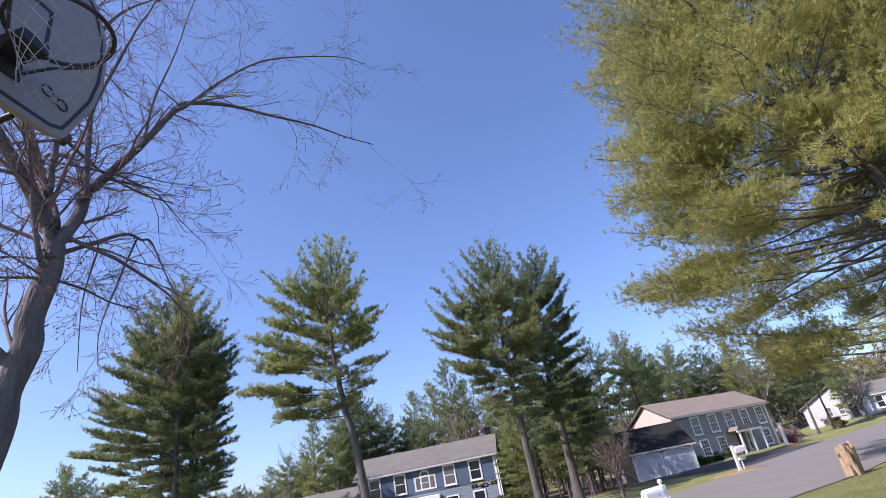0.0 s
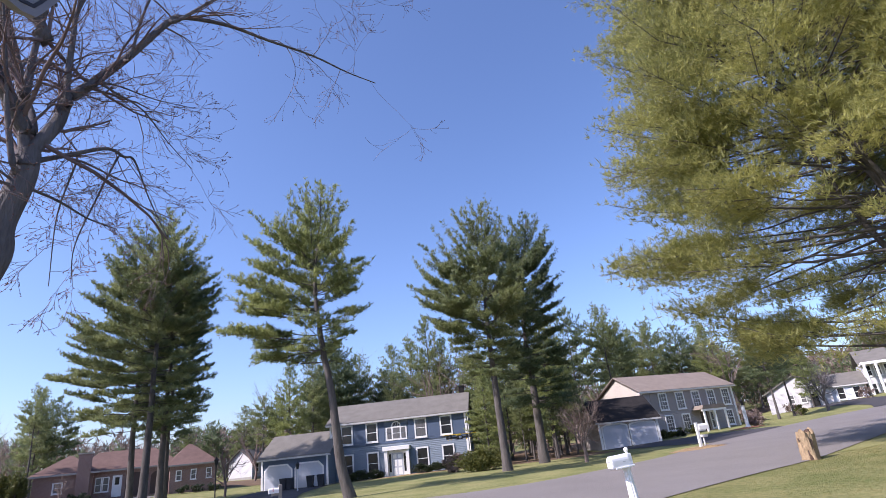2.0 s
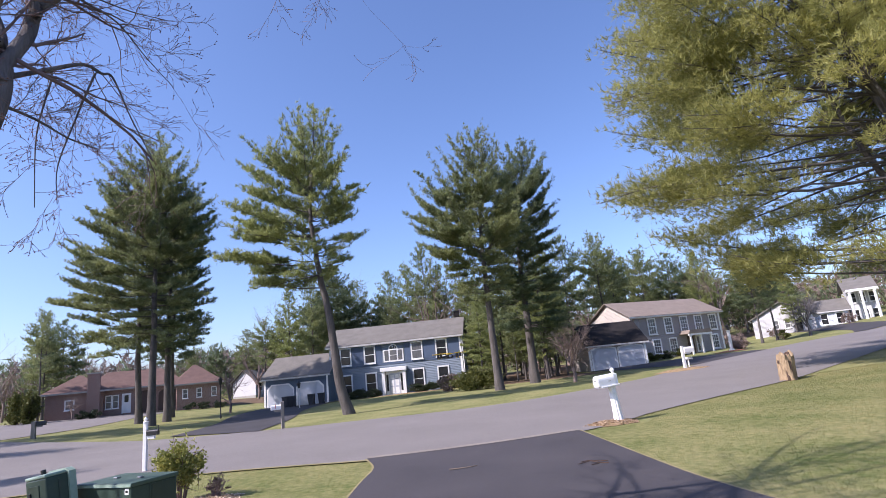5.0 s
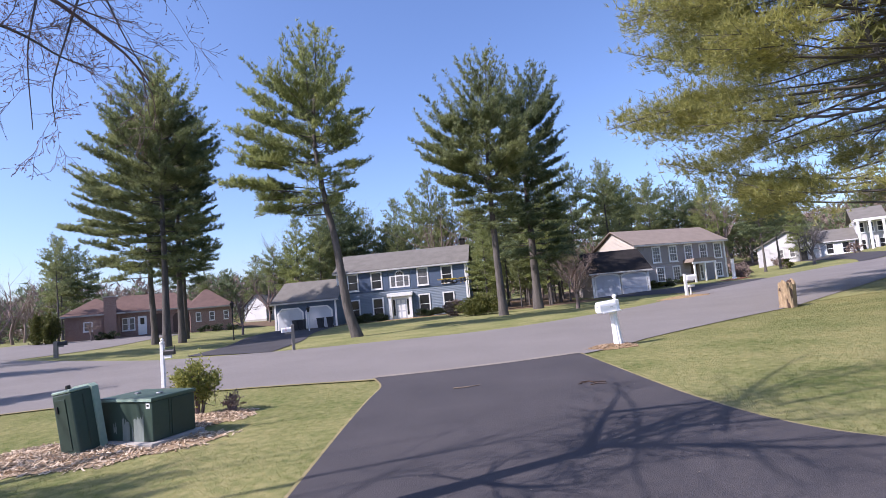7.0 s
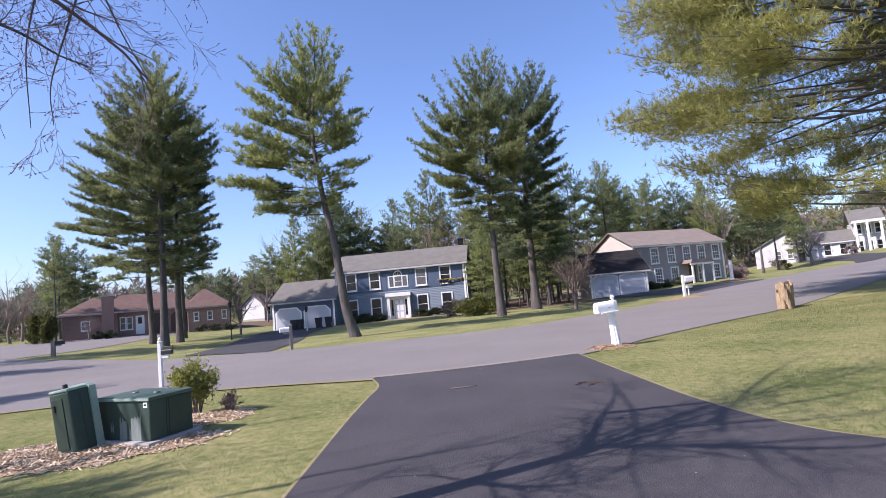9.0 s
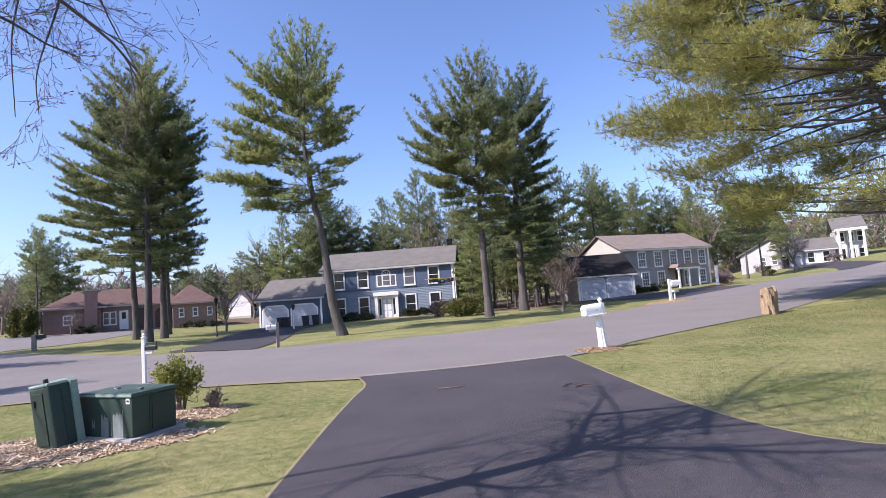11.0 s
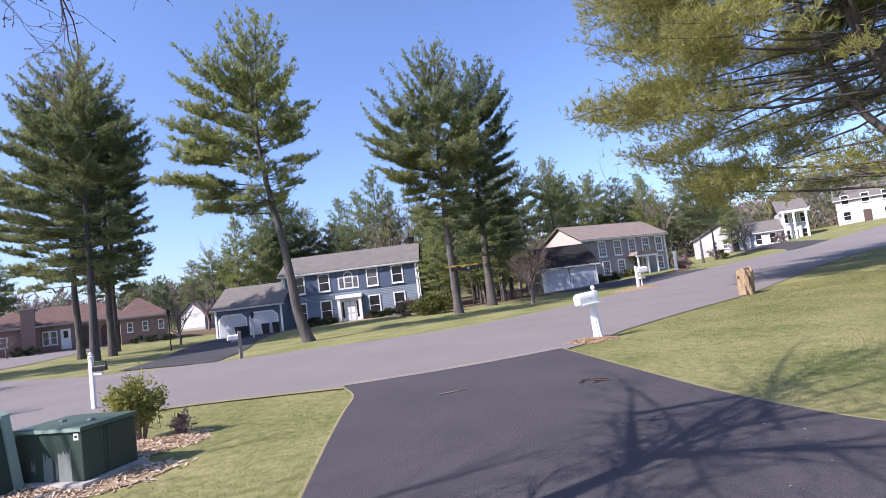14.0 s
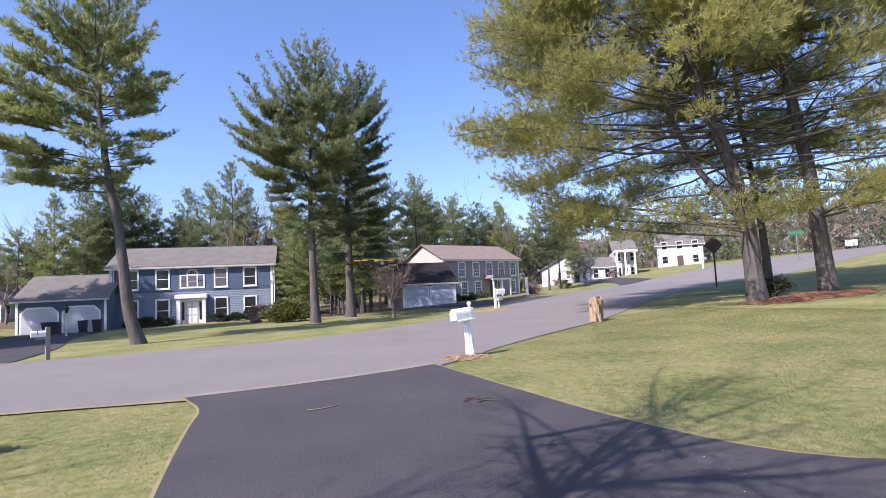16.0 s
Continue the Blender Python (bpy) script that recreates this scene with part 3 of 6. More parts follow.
strip("forest_floor", [(3.2, 47.5), (4.0, 60), (-14, 66), (-30, 72), (-60, 90)], [(14.0, 47.0), (14.2, 62), (24, 72), (50, 84), (70, 100)], 40, 30, 0.012, "litter",
      "brown leaf litter under the trees behind the houses", "forest floor")


# ---- houses ----
def gable_roof(parent, x0, x1, y0, y1, ze, zr, material, over=0.35, thick=0.10, name="roof"):
    """Two sloping slabs whose ridge runs along x."""
    ym = (y0 + y1) / 2
    s = (zr - ze) / (ym - y0)
    bm = bmesh.new()
    for sg, ya in ((1, y0), (-1, y1)):
        yo = ya - sg * over
        zo = ze - s * over
        pts = [(yo, zo), (ym, zr), (ym, zr + thick), (yo, zo + thick)]
        lo = [bm.verts.new((x0 - over, y, z)) for y, z in pts]
        hi = [bm.verts.new((x1 + over, y, z)) for y, z in pts]
        bm.faces.new(lo)
        bm.faces.new(hi[::-1])
        for i in range(4):
            bm.faces.new((lo[i], hi[i], hi[(i + 1) % 4], lo[(i + 1) % 4]))
    bmesh.ops.recalc_face_normals(bm, faces=bm.faces)
    roof = part(name, bm, material, parent)
    bm = bmesh.new()
    box(bm, x0 - over, x1 + over, y0 - over - 0.03, y0 - over, ze - s * over - 0.10, ze - s * over + 0.05)
    part("fascia", bm, "trim", roof)
    bm = bmesh.new()
    box(bm, x0 - over, x1 + over, y0 - over + 0.004, y0, ze - s * over - 0.10, ze - s * over - 0.07)
    part("soffit", bm, "white", roof)
    return roof


def lapped(x0, x1, y0, y1, z0, z1, lap=0.16, proud=0.028):
    """A wall from y0 to y1 whose front is laid in lapped boards."""
    n = max(1, round((z1 - z0) / lap))
    h = (z1 - z0) / n
    prof = [(y1, z0), (y1, z1)]
    for k in range(n - 1, -1, -1):
        prof += [(y0, z0 + (k + 1) * h), (y0 - proud, z0 + k * h + 0.004)]
    prof.append((y0, z0))
    bm = bmesh.new()
    lo = [bm.verts.new((x0, y, z)) for y, z in prof]
    hi = [bm.verts.new((x1, y, z)) for y, z in prof]
    bm.faces.new(lo)
    bm.faces.new(hi[::-1])
    for i in range(len(prof)):
        bm.faces.new((lo[i], hi[i], hi[(i + 1) % len(prof)], lo[(i + 1) % len(prof)]))
    bmesh.ops.recalc_face_normals(bm, faces=bm.faces)
    return bm


def gable_walls(parent, x0, x1, y0, y1, z0, ze, zr, front, side=None):
    """A closed block of walls with gable ends to left and right; the front is a mesh of its own."""
    t = 0.15
    part("front_wall", lapped(x0, x1, y0, y0 + t, z0 + 0.13, ze), front, parent)
    part("back_wall", cube(x0, x1, y1 - t, y1, z0, ze), front, parent)
    ym = (y0 + y1) / 2
    for nm, xa, xb in (("gable_wall", x0, x0 + t), ("gable_wall", x1 - t, x1)):
        bm = bmesh.new()
        pts = [(y0 + t, z0), (y1 - t, z0), (y1 - t, ze), (ym, zr - 0.02), (y0 + t, ze)]
        lo = [bm.verts.new((xa, y, z)) for y, z in pts]
        hi = [bm.verts.new((xb, y, z)) for y, z in pts]
        bm.faces.new(lo)
        bm.faces.new(hi[::-1])
        for i in range(5):
            bm.faces.new((lo[i], hi[i], hi[(i + 1) % 5], lo[(i + 1) % 5]))
        bmesh.ops.recalc_face_normals(bm, faces=bm.faces)
        part(nm, bm, side or front, parent)
    part("foundation", cube(x0 - 0.02, x1 + 0.02, y0 - 0.02, y1 + 0.02, z0 - 1.2, z0 + 0.12), "concrete", parent)


def frame_bm(x0, x1, z0, z1, w, y0, y1):
    bm = bmesh.new()
    box(bm, x0, x0 + w, y0, y1, z0, z1)
    box(bm, x1 - w, x1, y0, y1, z0, z1)
    box(bm, x0 + w, x1 - w, y0, y1, z1 - w, z1)
    box(bm, x0 + w, x1 - w, y0, y1, z0, z0 + w)
    return bm


def window(parent, x0, x1, z0, z1, y, glass="glass", grid=(1, 2), casing=0.13, muntins=0, shutters=""):
    """A sash window on a front wall at depth y: casing, sill, meeting rail, panes, muntins."""
    w = part("window", frame_bm(x0, x1, z0, z1, casing, y - 0.05, y + 0.01), "white", parent)
    part("sill", cube(x0 - 0.04, x1 + 0.04, y - 0.10, y - 0.051, z0 - 0.05, z0 + 0.01), "white", w)
    a, b, c, d = x0 + casing, x1 - casing, z0 + casing, z1 - casing
    cols, rows = grid
    for i in range(cols):
        for j in range(rows):
            xa, xb = a + (b - a) * i / cols, a + (b - a) * (i + 1) / cols
            za, zb = c + (d - c) * j / rows, c + (d - c) * (j + 1) / rows
            part("pane", cube(xa + 0.02, xb - 0.02, y - 0.012, y - 0.004, za + 0.02, zb - 0.02), glass, w)
    bar = lambda *q: part("sash_bar", cube(*q), "white", w)
    for j in range(1, rows):
        zz = c + (d - c) * j / rows
        bar(a, b, y - 0.035, y - 0.013, zz - 0.028, zz + 0.028)
    for i in range(1, cols):
        xx = a + (b - a) * i / cols
        bar(xx - 0.025, xx + 0.025, y - 0.035, y - 0.014, c, d)
    if muntins:
        for i in range(1, muntins):
            xx = a + (b - a) * i / muntins
            bar(xx - 0.011, xx + 0.011, y - 0.026, y - 0.0125, c, d)
        for j in (0.25, 0.75):
            zz = c + (d - c) * j
            bar(a, b, y - 0.0255, y - 0.0124, zz - 0.011, zz + 0.011)
    return w


def arch_outline(x0, x1, z0, zs, z1, n=10):
    """Rectangle with a flat elliptic arch on top, from spring zs to crown z1."""
    xm, rx = (x0 + x1) / 2, (x1 - x0) / 2
    pts = [(x0, z0), (x1, z0)]
    for i in range(n + 1):
        a = math.pi * i / n
        pts.append((xm + rx * math.cos(a), zs + (z1 - zs) * math.sin(a)))
    return pts


STAND = Matrix(((1, 0, 0, 0), (0, 0, -1, 0), (0, 1, 0, 0), (0, 0, 0, 1)))  # outline x, y -> x, z; extrudes towards -y


def garage_door(parent, x0, x1, z0, z1, y, cut=0.0, arch=0.0, material="door"):
    """A panelled garage door with a white surround; cut: clipped top corners; arch: a flat arched head."""
    if arch:
        out = arch_outline(x0, x1, z0, z1 - arch, z1)
    else:
        out = [(x0, z0), (x1, z0), (x1, z1 - cut), (x1 - cut, z1), (x0 + cut, z1), (x0, z1 - cut)]
    d = part("garage_door", prism(bmesh.new(), out, 0.03, Matrix.Translation((0, y, 0)) @ STAND), material, parent)
    nx, nz = 4, 4
    bm = bmesh.new()
    for i in range(nx):
        for j in range(nz if not (cut or arch) else nz - 1):
            w, h = (x1 - x0) / nx, (z1 - z0) / nz
            box(bm, x0 + i * w + 0.07, x0 + (i + 1) * w - 0.07, y - 0.042, y - 0.031, z0 + j * h + 0.06, z0 + (j + 1) * h - 0.06)
    part("panel_moulding", bm, material, d)
    big = []
    xm, zm = (x0 + x1) / 2, z0
    for x, z in out:
        big.append((xm + (x - xm) * (1 + 0.26 / (x1 - x0)), z0 if z == z0 else zm + (z - zm) * (1 + 0.13 / (z1 - z0))))
    part("door_trim", prism(bmesh.new(), big, 0.02, Matrix.Translation((0, y + 0.008, 0)) @ STAND), "white", d)
    return d


def blue_house():
    """Two-storey blue-grey colonial with a set-forward two-car garage."""
    ox, oy = -11.4, 55.7
    h = thing("house", ox, oy, -0.45, -6, label="two-storey blue-grey clapboard colonial house with white trim", category="house")
    X = lambda x: x - ox
    Z = lambda z: z + 0.45
    W = 13.55
    gable_walls(h, 0, W, 0, 8.2, 0, Z(4.95), Z(6.85), "blue")
    gable_roof(h, 0, W, 0, 8.2, Z(4.95), Z(6.85), "shingle")
    for xa in (0.0, W - 0.16):
        part("corner_board", cube(xa - 0.02, xa + 0.18, -0.055, 0.0, 0.05, Z(4.9)), "white", h)
    part("frieze_board", cube(0.18, W - 0.18, -0.045, 0.0, Z(4.66), Z(4.88)), "white", h)
    part("belt_board", cube(0.18, W - 0.18, -0.05, 0.0, Z(2.62), Z(2.80)), "bluepanel", h)
    ups = [(-10.3, -9.1), (-7.8, -6.6), (-2.95, -1.75), (-0.45, 0.75)]
    for a, b in ups:
        window(h, X(a), X(b), Z(2.83), Z(4.64), -0.042, "glass" if a < -3 or a > -1 else "curtain")
    for a, b in ((-9.05, -7.85), (-6.55, -5.95), (-3.6, -3.0), (-1.7, -0.5), (0.8, 1.95), (-11.2, -10.35)):
        part("wall_panel", cube(X(a), X(b), -0.04, 0.0, Z(2.83), Z(4.64)), "bluepanel", h)
    for a, b in ((-10.3, -9.1), (-7.8, -6.6), (-2.95, -1.75), (-0.45, 0.75)):
        window(h, X(a), X(b), Z(-0.1), Z(1.98), -0.032)
    # three-part window with an arched head
    xa, xb, xc = X(-5.8), X(-3.72), X(-4.76)
    pw = part("window", frame_bm(xa, xb, Z(2.84), Z(4.06), 0.13, -0.07, -0.01), "white", h, "white three-part window with an arched centre")
    bm = prism(bmesh.new(), arch_outline(xc - 0.48, xc + 0.48, Z(2.84), Z(4.1), Z(4.6), 14), 0.055, Matrix.Translation((0, -0.012, 0)) @ STAND)
    part("arched_casing", bm, "white", pw)
    bm = prism(bmesh.new(), arch_outline(xc - 0.36, xc + 0.36, Z(4.12), Z(4.13), Z(4.48), 12), 0.012, Matrix.Translation((0, -0.07, 0)) @ STAND)
    part("pane", bm, "glass", pw)
    for a, b in ((xa + 0.13, xc - 0.5), (xc - 0.36, xc + 0.36), (xc + 0.5, xb - 0.13)):
        for k in (0, 1):
            part("pane", cube(a + 0.02, b - 0.02, -0.082, -0.068, Z(3.0 + 0.52 * k), Z(3.46 + 0.52 * k)), "curtain", pw)
    for s in (-0.18, 0.0, 0.18):
        part("sash_bar", cube(xc + s - 0.012, xc + s + 0.012, -0.088, -0.083, Z(4.13), Z(4.44 - abs(s) * 0.5)), "white", pw)
    # entrance: pilasters, entablature, door, side lights
    dx0, dx1 = X(-6.0), X(-3.6)
    e = part("entrance", cube(dx0 - 0.12, dx1 + 0.12, -0.62, -0.01, Z(1.92), Z(2.3), 0.03), "white", h, "white pilastered entrance with a flat hood")
    for a in (dx0, dx1 - 0.3):
        part("pilaster", cube(a, a + 0.3, -0.5, -0.02, Z(-0.5), Z(1.92)), "white", e)
    part("door_surround", cube(dx0 + 0.32, dx1 - 0.32, -0.1, -0.015, Z(-0.45), Z(1.9)), "white", e)
    dr = part("front_door", cube(X(-5.32), X(-4.28), -0.14, -0.101, Z(-0.42), Z(1.7)), "door", e, "white panelled front door")
    bm = bmesh.new()
    for i in (0, 1):
        for z0, z1 in ((-0.25, 0.35), (0.5, 1.05), (1.18, 1.55)):
            box(bm, X(-5.22 + 0.5 * i), X(-4.88 + 0.5 * i), -0.15, -0.141, Z(z0), Z(z1))
    part("door_panels", bm, "white", dr)
    for a in (-5.62, -4.18):
        part("side_light", cube(X(a), X(a + 0.2), -0.125, -0.102, Z(0.0), Z(1.62)), "glass", e)
    part("step", cube(dx0 - 0.1, dx1 + 0.1, -1.1, -0.02, Z(-0.62), Z(-0.46), 0.02), "concrete", e)
    part("chimney", cube(W - 0.7, W - 0.15, 4.3, 5.0, Z(6.2), Z(7.6)), "shingle_d", h, "dark metal chimney box")
    part("chimney_cap", cube(W - 0.76, W - 0.09, 4.24, 5.06, Z(7.6), Z(7.7)), "black", h)
    # garage wing
    gx0, gx1, gy = X(-17.4), X(-10.95), -2.2
    gable_walls(h, gx0, gx1, gy, gy + 7.4, -0.02, Z(2.4), Z(4.35), "bluepanel", "blue")
    gable_roof(h, gx0, gx1, gy, gy + 7.4, Z(2.4), Z(4.35), "shingle", 0.3, name="garage_roof")
    for a in (gx0, gx1 - 0.16):
        part("corner_board", cube(a - 0.02, a + 0.17, gy - 0.05, gy, 0.05, Z(2.35)), "white", h)
    garage_door(h, X(-17.0), X(-14.5), 0.03, Z(1.62), gy - 0.035, cut=0.44)
    garage_door(h, X(-14.05), X(-11.5), 0.03, Z(1.62), gy - 0.035, cut=0.44)
    for a in (0.05, W - 0.12):
        part("downpipe", cube(a + 0.22, a + 0.30, -0.12, -0.05, 0.2, Z(4.7)), "white", h)
    return h


def grey_house():
    """Grey two-storey colonial with a lower garage wing."""
    ox, oy, rz = 20.5, 57.4, 20.0
    base = 0.42
    h = thing("house", ox, oy, base, rz, "two-storey grey clapboard house with white window trim", "house")
    W, D = 12.6, 7.0
    k = 0.76
    zE, zR = 4.72, 6.5
    # sun on the gable ends is put into their lighter cream siding
    gable_walls(h, 0, W, 0, D, 0, zE, zR, "greywall", "creamwall")
    gable_roof(h, 0, W, 0, D, zE, zR, "shingle_b")
    for a in (0.0, W - 0.16):
        part("corner_board", cube(a - 0.02, a + 0.2, -0.055, 0.0, 0.05, zE - 0.05), "white", h)
    part("frieze_board", cube(0.2, W - 0.2, -0.045, 0, zE - 0.3, zE - 0.08), "white", h)
    for c in (3.6 * k, 6.6 * k, 9.5 * k, 12.3 * k, 15.1 * k):
        window(h, c - 0.58, c + 0.58, 2.55, 4.35, -0.035, "curtain", muntins=3)
        part("wall_panel", cube(c - 1.62, c - 0.64, -0.035, 0, 2.55, 4.35), "greypanel", h)
    for c in (4.0 * k, 6.9 * k, 14.9 * k):
        window(h, c - 0.56, c + 0.56, 0.45, 2.1, -0.035, "curtain", muntins=3)
    # porch
    p = part("porch_roof", prism(bmesh.new(), [(6.2, 2.3), (9.6, 2.3), (9.3, 2.7), (6.5, 2.7)], 1.5, STAND), "shingle_b", h)
    part("porch_beam", cube(6.25, 9.55, -1.48, -1.3, 2.1, 2.3), "white", p)
    for a in (6.4, 7.85, 9.3):
        part("porch_post", cube(a, a + 0.18, -1.46, -1.3, 0.0, 2.1), "white", p)
    part("front_door", cube(7.3, 8.2, -0.06, -0.01, 0.1, 2.1), "brown", h)
    window(h, 8.5, 9.1, 0.3, 2.1, -0.035, "curtain")
    # garage wing, squarer to the street
    g = thing("garage", 14.36, 53.05, -0.06, -2.0, "grey garage wing with two arched pale garage doors", "garage")
    gable_walls(g, 0, 5.6, 0, 7.0, 0, 2.55, 4.6, "greywall", "greywall")
    gable_roof(g, 0, 5.6, 0, 7.0, 2.55, 4.6, "shingle_d", 0.3)
    for a in (0.0, 5.44):
        part("corner_board", cube(a - 0.02, a + 0.18, -0.055, 0, 0.05, 2.5), "white", g)
    garage_door(g, 0.35, 2.6, 0.05, 2.15, -0.035, arch=0.25)
    garage_door(g, 2.95, 5.25, 0.05, 2.15, -0.035, arch=0.25)
    return h


def hip_roof(parent, x0, x1, y0, y1, ze, zr, material, inset, over=0.4, name="roof"):
    bm = bmesh.new()
    ym = (y0 + y1) / 2
    lo = [bm.verts.new(v) for v in ((x0 - over, y0 - over, ze), (x1 + over, y0 - over, ze), (x1 + over, y1 + over, ze), (x0 - over, y1 + over, ze))]
    dn = [bm.verts.new((v.co.x, v.co.y, ze - 0.15)) for v in lo]
    r0, r1 = bm.verts.new((x0 + inset, ym, zr)), bm.verts.new((x1 - inset, ym, zr))
    for f in ((lo[0], lo[1], r1, r0), (lo[1], lo[2], r1), (lo[2], lo[3], r0, r1), (lo[3], lo[0], r0)):
        bm.faces.new(f)
    for i in range(4):
        bm.faces.new((dn[i], dn[(i + 1) % 4], lo[(i + 1) % 4], lo[i]))
    bm.faces.new(dn[::-1])
    bmesh.ops.recalc_face_normals(bm, faces=bm.faces)
    roof = part(name, bm, material, parent)
    part("fascia", cube(x0 - over, x1 + over, y0 - over - 0.03, y0 - over, ze - 0.16, ze + 0.02), "concrete", roof)
    return roof


def brick_house():
    """Long single-storey brick ranch house with hipped roofs."""
    rz = 29.0
    h = thing("house", -42.0, 58.4, 0.3, rz, "long single-storey red-brown brick house with hipped roofs", "house")
    W = 17.1
    def walls(nm, x0, x1, y0, y1, z1):
        part(nm, cube(x0, x1, y0, y1, -0.8, z1), "brick", h)
    walls("brick_wall", 0, 5.2, 0, 9, 2.75)
    walls("brick_wall", 5.2, 12.4, 0.9, 9.5, 2.75)
    walls("brick_wall", 12.4, W, -0.6, 9, 2.55)
    hip_roof(h, -0.1, 5.4, 0, 9, 2.75, 4.7, "shingle_r", 2.6)
    hip_roof(h, 3.0, 13.4, 0.9, 9.5, 2.76, 4.85, "shingle_r", 2.4)
    hip_roof(h, 12.3, W, -0.6, 9, 2.56, 4.9, "shingle_r", 2.2)
    part("chimney", cube(3.7, 4.9, -0.45, 0.4, -0.5, 4.55, 0.03), "brick", h, "wide brick chimney")
    part("chimney_cap", cube(3.62, 4.98, -0.53, 0.48, 4.55, 4.68), "concrete", h)
    window(h, 1.7, 2.6, 0.9, 2.0, -0.01, "curtain")
    window(h, 5.35, 6.0, 0.6, 2.1, 0.885, "curtain", casing=0.1)
    window(h, 6.02, 6.67, 0.6, 2.1, 0.885, "curtain", casing=0.1)
    d = part("front_door", cube(6.95, 7.85, 0.84, 0.89, 0.0, 2.15), "white", h, "white front door with a glazed top")
    part("pane", cube(7.2, 7.6, 0.825, 0.838, 1.2, 1.95), "glass", d)
    for a in (8.2, 10.6):
        bm = prism(bmesh.new(), arch_outline(a, a + 2.0, -0.1, 1.7, 2.3), 0.04, Matrix.Translation((0, 0.9, 0)) @ STAND)
        part("garage_door", bm, "brown", h, "brown arched garage door")
    for a in (13.0, 14.5, 16.1):
        window(h, a, a + 0.6, 0.9, 2.0, -0.615, "curtain", casing=0.09)
    return h


def white_house():
    """White house: low wing with a gable to the street, link and two-storey block with a columned porch."""
    h = thing("house", 43.4, 74.3, 1.38, -33.0, "white clapboard house with a link toned pale blue for shade and a columned porch", "house")
    part("front_wall", lapped(0, 7.2, 0, 8, -0.8, 2.6), "whitewall", h)
    bm = prism(bmesh.new(), [(0, 2.6), (7.2, 2.6), (3.6, 4.5)], 0.16, Matrix.Translation((0, 0.16, 0)) @ STAND)
    part("gable_wall", bm, "whitewall", h)
    bm = bmesh.new()
    for sg in (0, 1):
        pts = [(-0.35, 2.4), (3.6, 4.52), (3.6, 4.68), (-0.35, 2.56)]
        if sg:
            pts = [(7.2 - x, z) for x, z in pts]
        prism(bm, pts, 8.6, Matrix.Translation((0, 8.3, 0)) @ STAND)
    part("roof", bm, "shingle", h)
    for a in (2.4, 3.7):
        window(h, a, a + 0.7, 1.0, 2.2, -0.03, "curtain", casing=0.09)
    part("front_door", cube(4.9, 5.7, -0.05, -0.005, 0, 2.0), "glass", h)
    part("link_wall", lapped(7.2, 11.0, 0.6, 8, -0.8, 2.7), "palewall", h)
    gable_roof(h, 7.2, 11.0, 0.6, 8, 2.7, 4.2, "shingle", 0.3, name="link_roof")
    for a in (7.8, 9.5):
        window(h, a, a + 0.9, 0.9, 2.4, 0.57, "glass", casing=0.1)
    part("main_wall", cube(11.3, 14.4, 2.0, 10, -0.8, 5.0), "whitewall", h)
    gable_roof(h, 11.3, 14.4, 2.0, 10, 5.0, 6.8, "shingle", 0.35, name="main_roof")
    for a in (11.5, 12.5, 13.5):
        window(h, a, a + 0.75, 3.3, 4.7, 1.985, "glass", casing=0.1)
        window(h, a, a + 0.75, 1.0, 2.5, 1.985, "glass", casing=0.1)
    part("porch_roof", cube(11.2, 14.5, 0.2, 1.99, 4.75, 5.05), "white", h)
    for a in (11.4, 12.6, 14.0):
        part("column", lathe(bmesh.new(), [(0.22, -0.3), (0.18, 0.1), (0.15, 4.4), (0.22, 4.6), (0.22, 4.75)], 12, Matrix.Translation((a + 0.1, 0.45, 0))), "white", h)
    return h


def far_house(x, y, z, rz, w, d, ze, zr, wall, roof, label, storeys=2, bays=4):
    h = thing("house", x, y, z, rz, label, "house")
    gable_walls(h, 0, w, 0, d, 0, ze, zr, wall)
    gable_roof(h, 0, w, 0, d, ze, zr, roof, 0.35)
    for s in range(storeys):
        for i in range(bays):
            c = w * (i + 0.5) / bays
            if s == 0 and i == bays // 2:
                part("front_door", cube(c - 0.5, c + 0.5, -0.06, -0.01, 0.05, 2.1), "brown", h)
                continue
            z0 = 0.7 + 2.55 * s
            window(h, c - 0.55, c + 0.55, z0, z0 + 1.5, -0.03, "glass", casing=0.1)
    return h


blue_house()
grey_house()
brick_house()
white_house()
far_house(70.6, 78.6, 3.7, -44, 7.6, 8, 4.2, 6.4, "whitewall", "shingle", "far white two-storey clapboard house", 2, 3)
far_house(112, 78, 6.2, -52, 11, 8, 4.8, 7.2, "whitewall", "shingle_b", "distant white house beyond the cross street", 2, 4)
far_house(118, 62, 6.3, -60, 11, 8, 2.9, 5.2, "creamwall", "shingle_b", "distant cream single-storey house", 1, 4)
far_house(-32.0, 94.0, 0.3, 72, 7.0, 4.6, 2.6, 4.4, "whitewall", "shingle", "small white house behind the neighbouring garage", 1, 3)


# ---- trees ----
def on_trunk(path, z):
    return np.array([np.interp(z, path[:, 2], path[:, 0]), np.interp(z, path[:, 2], path[:, 1]), z])


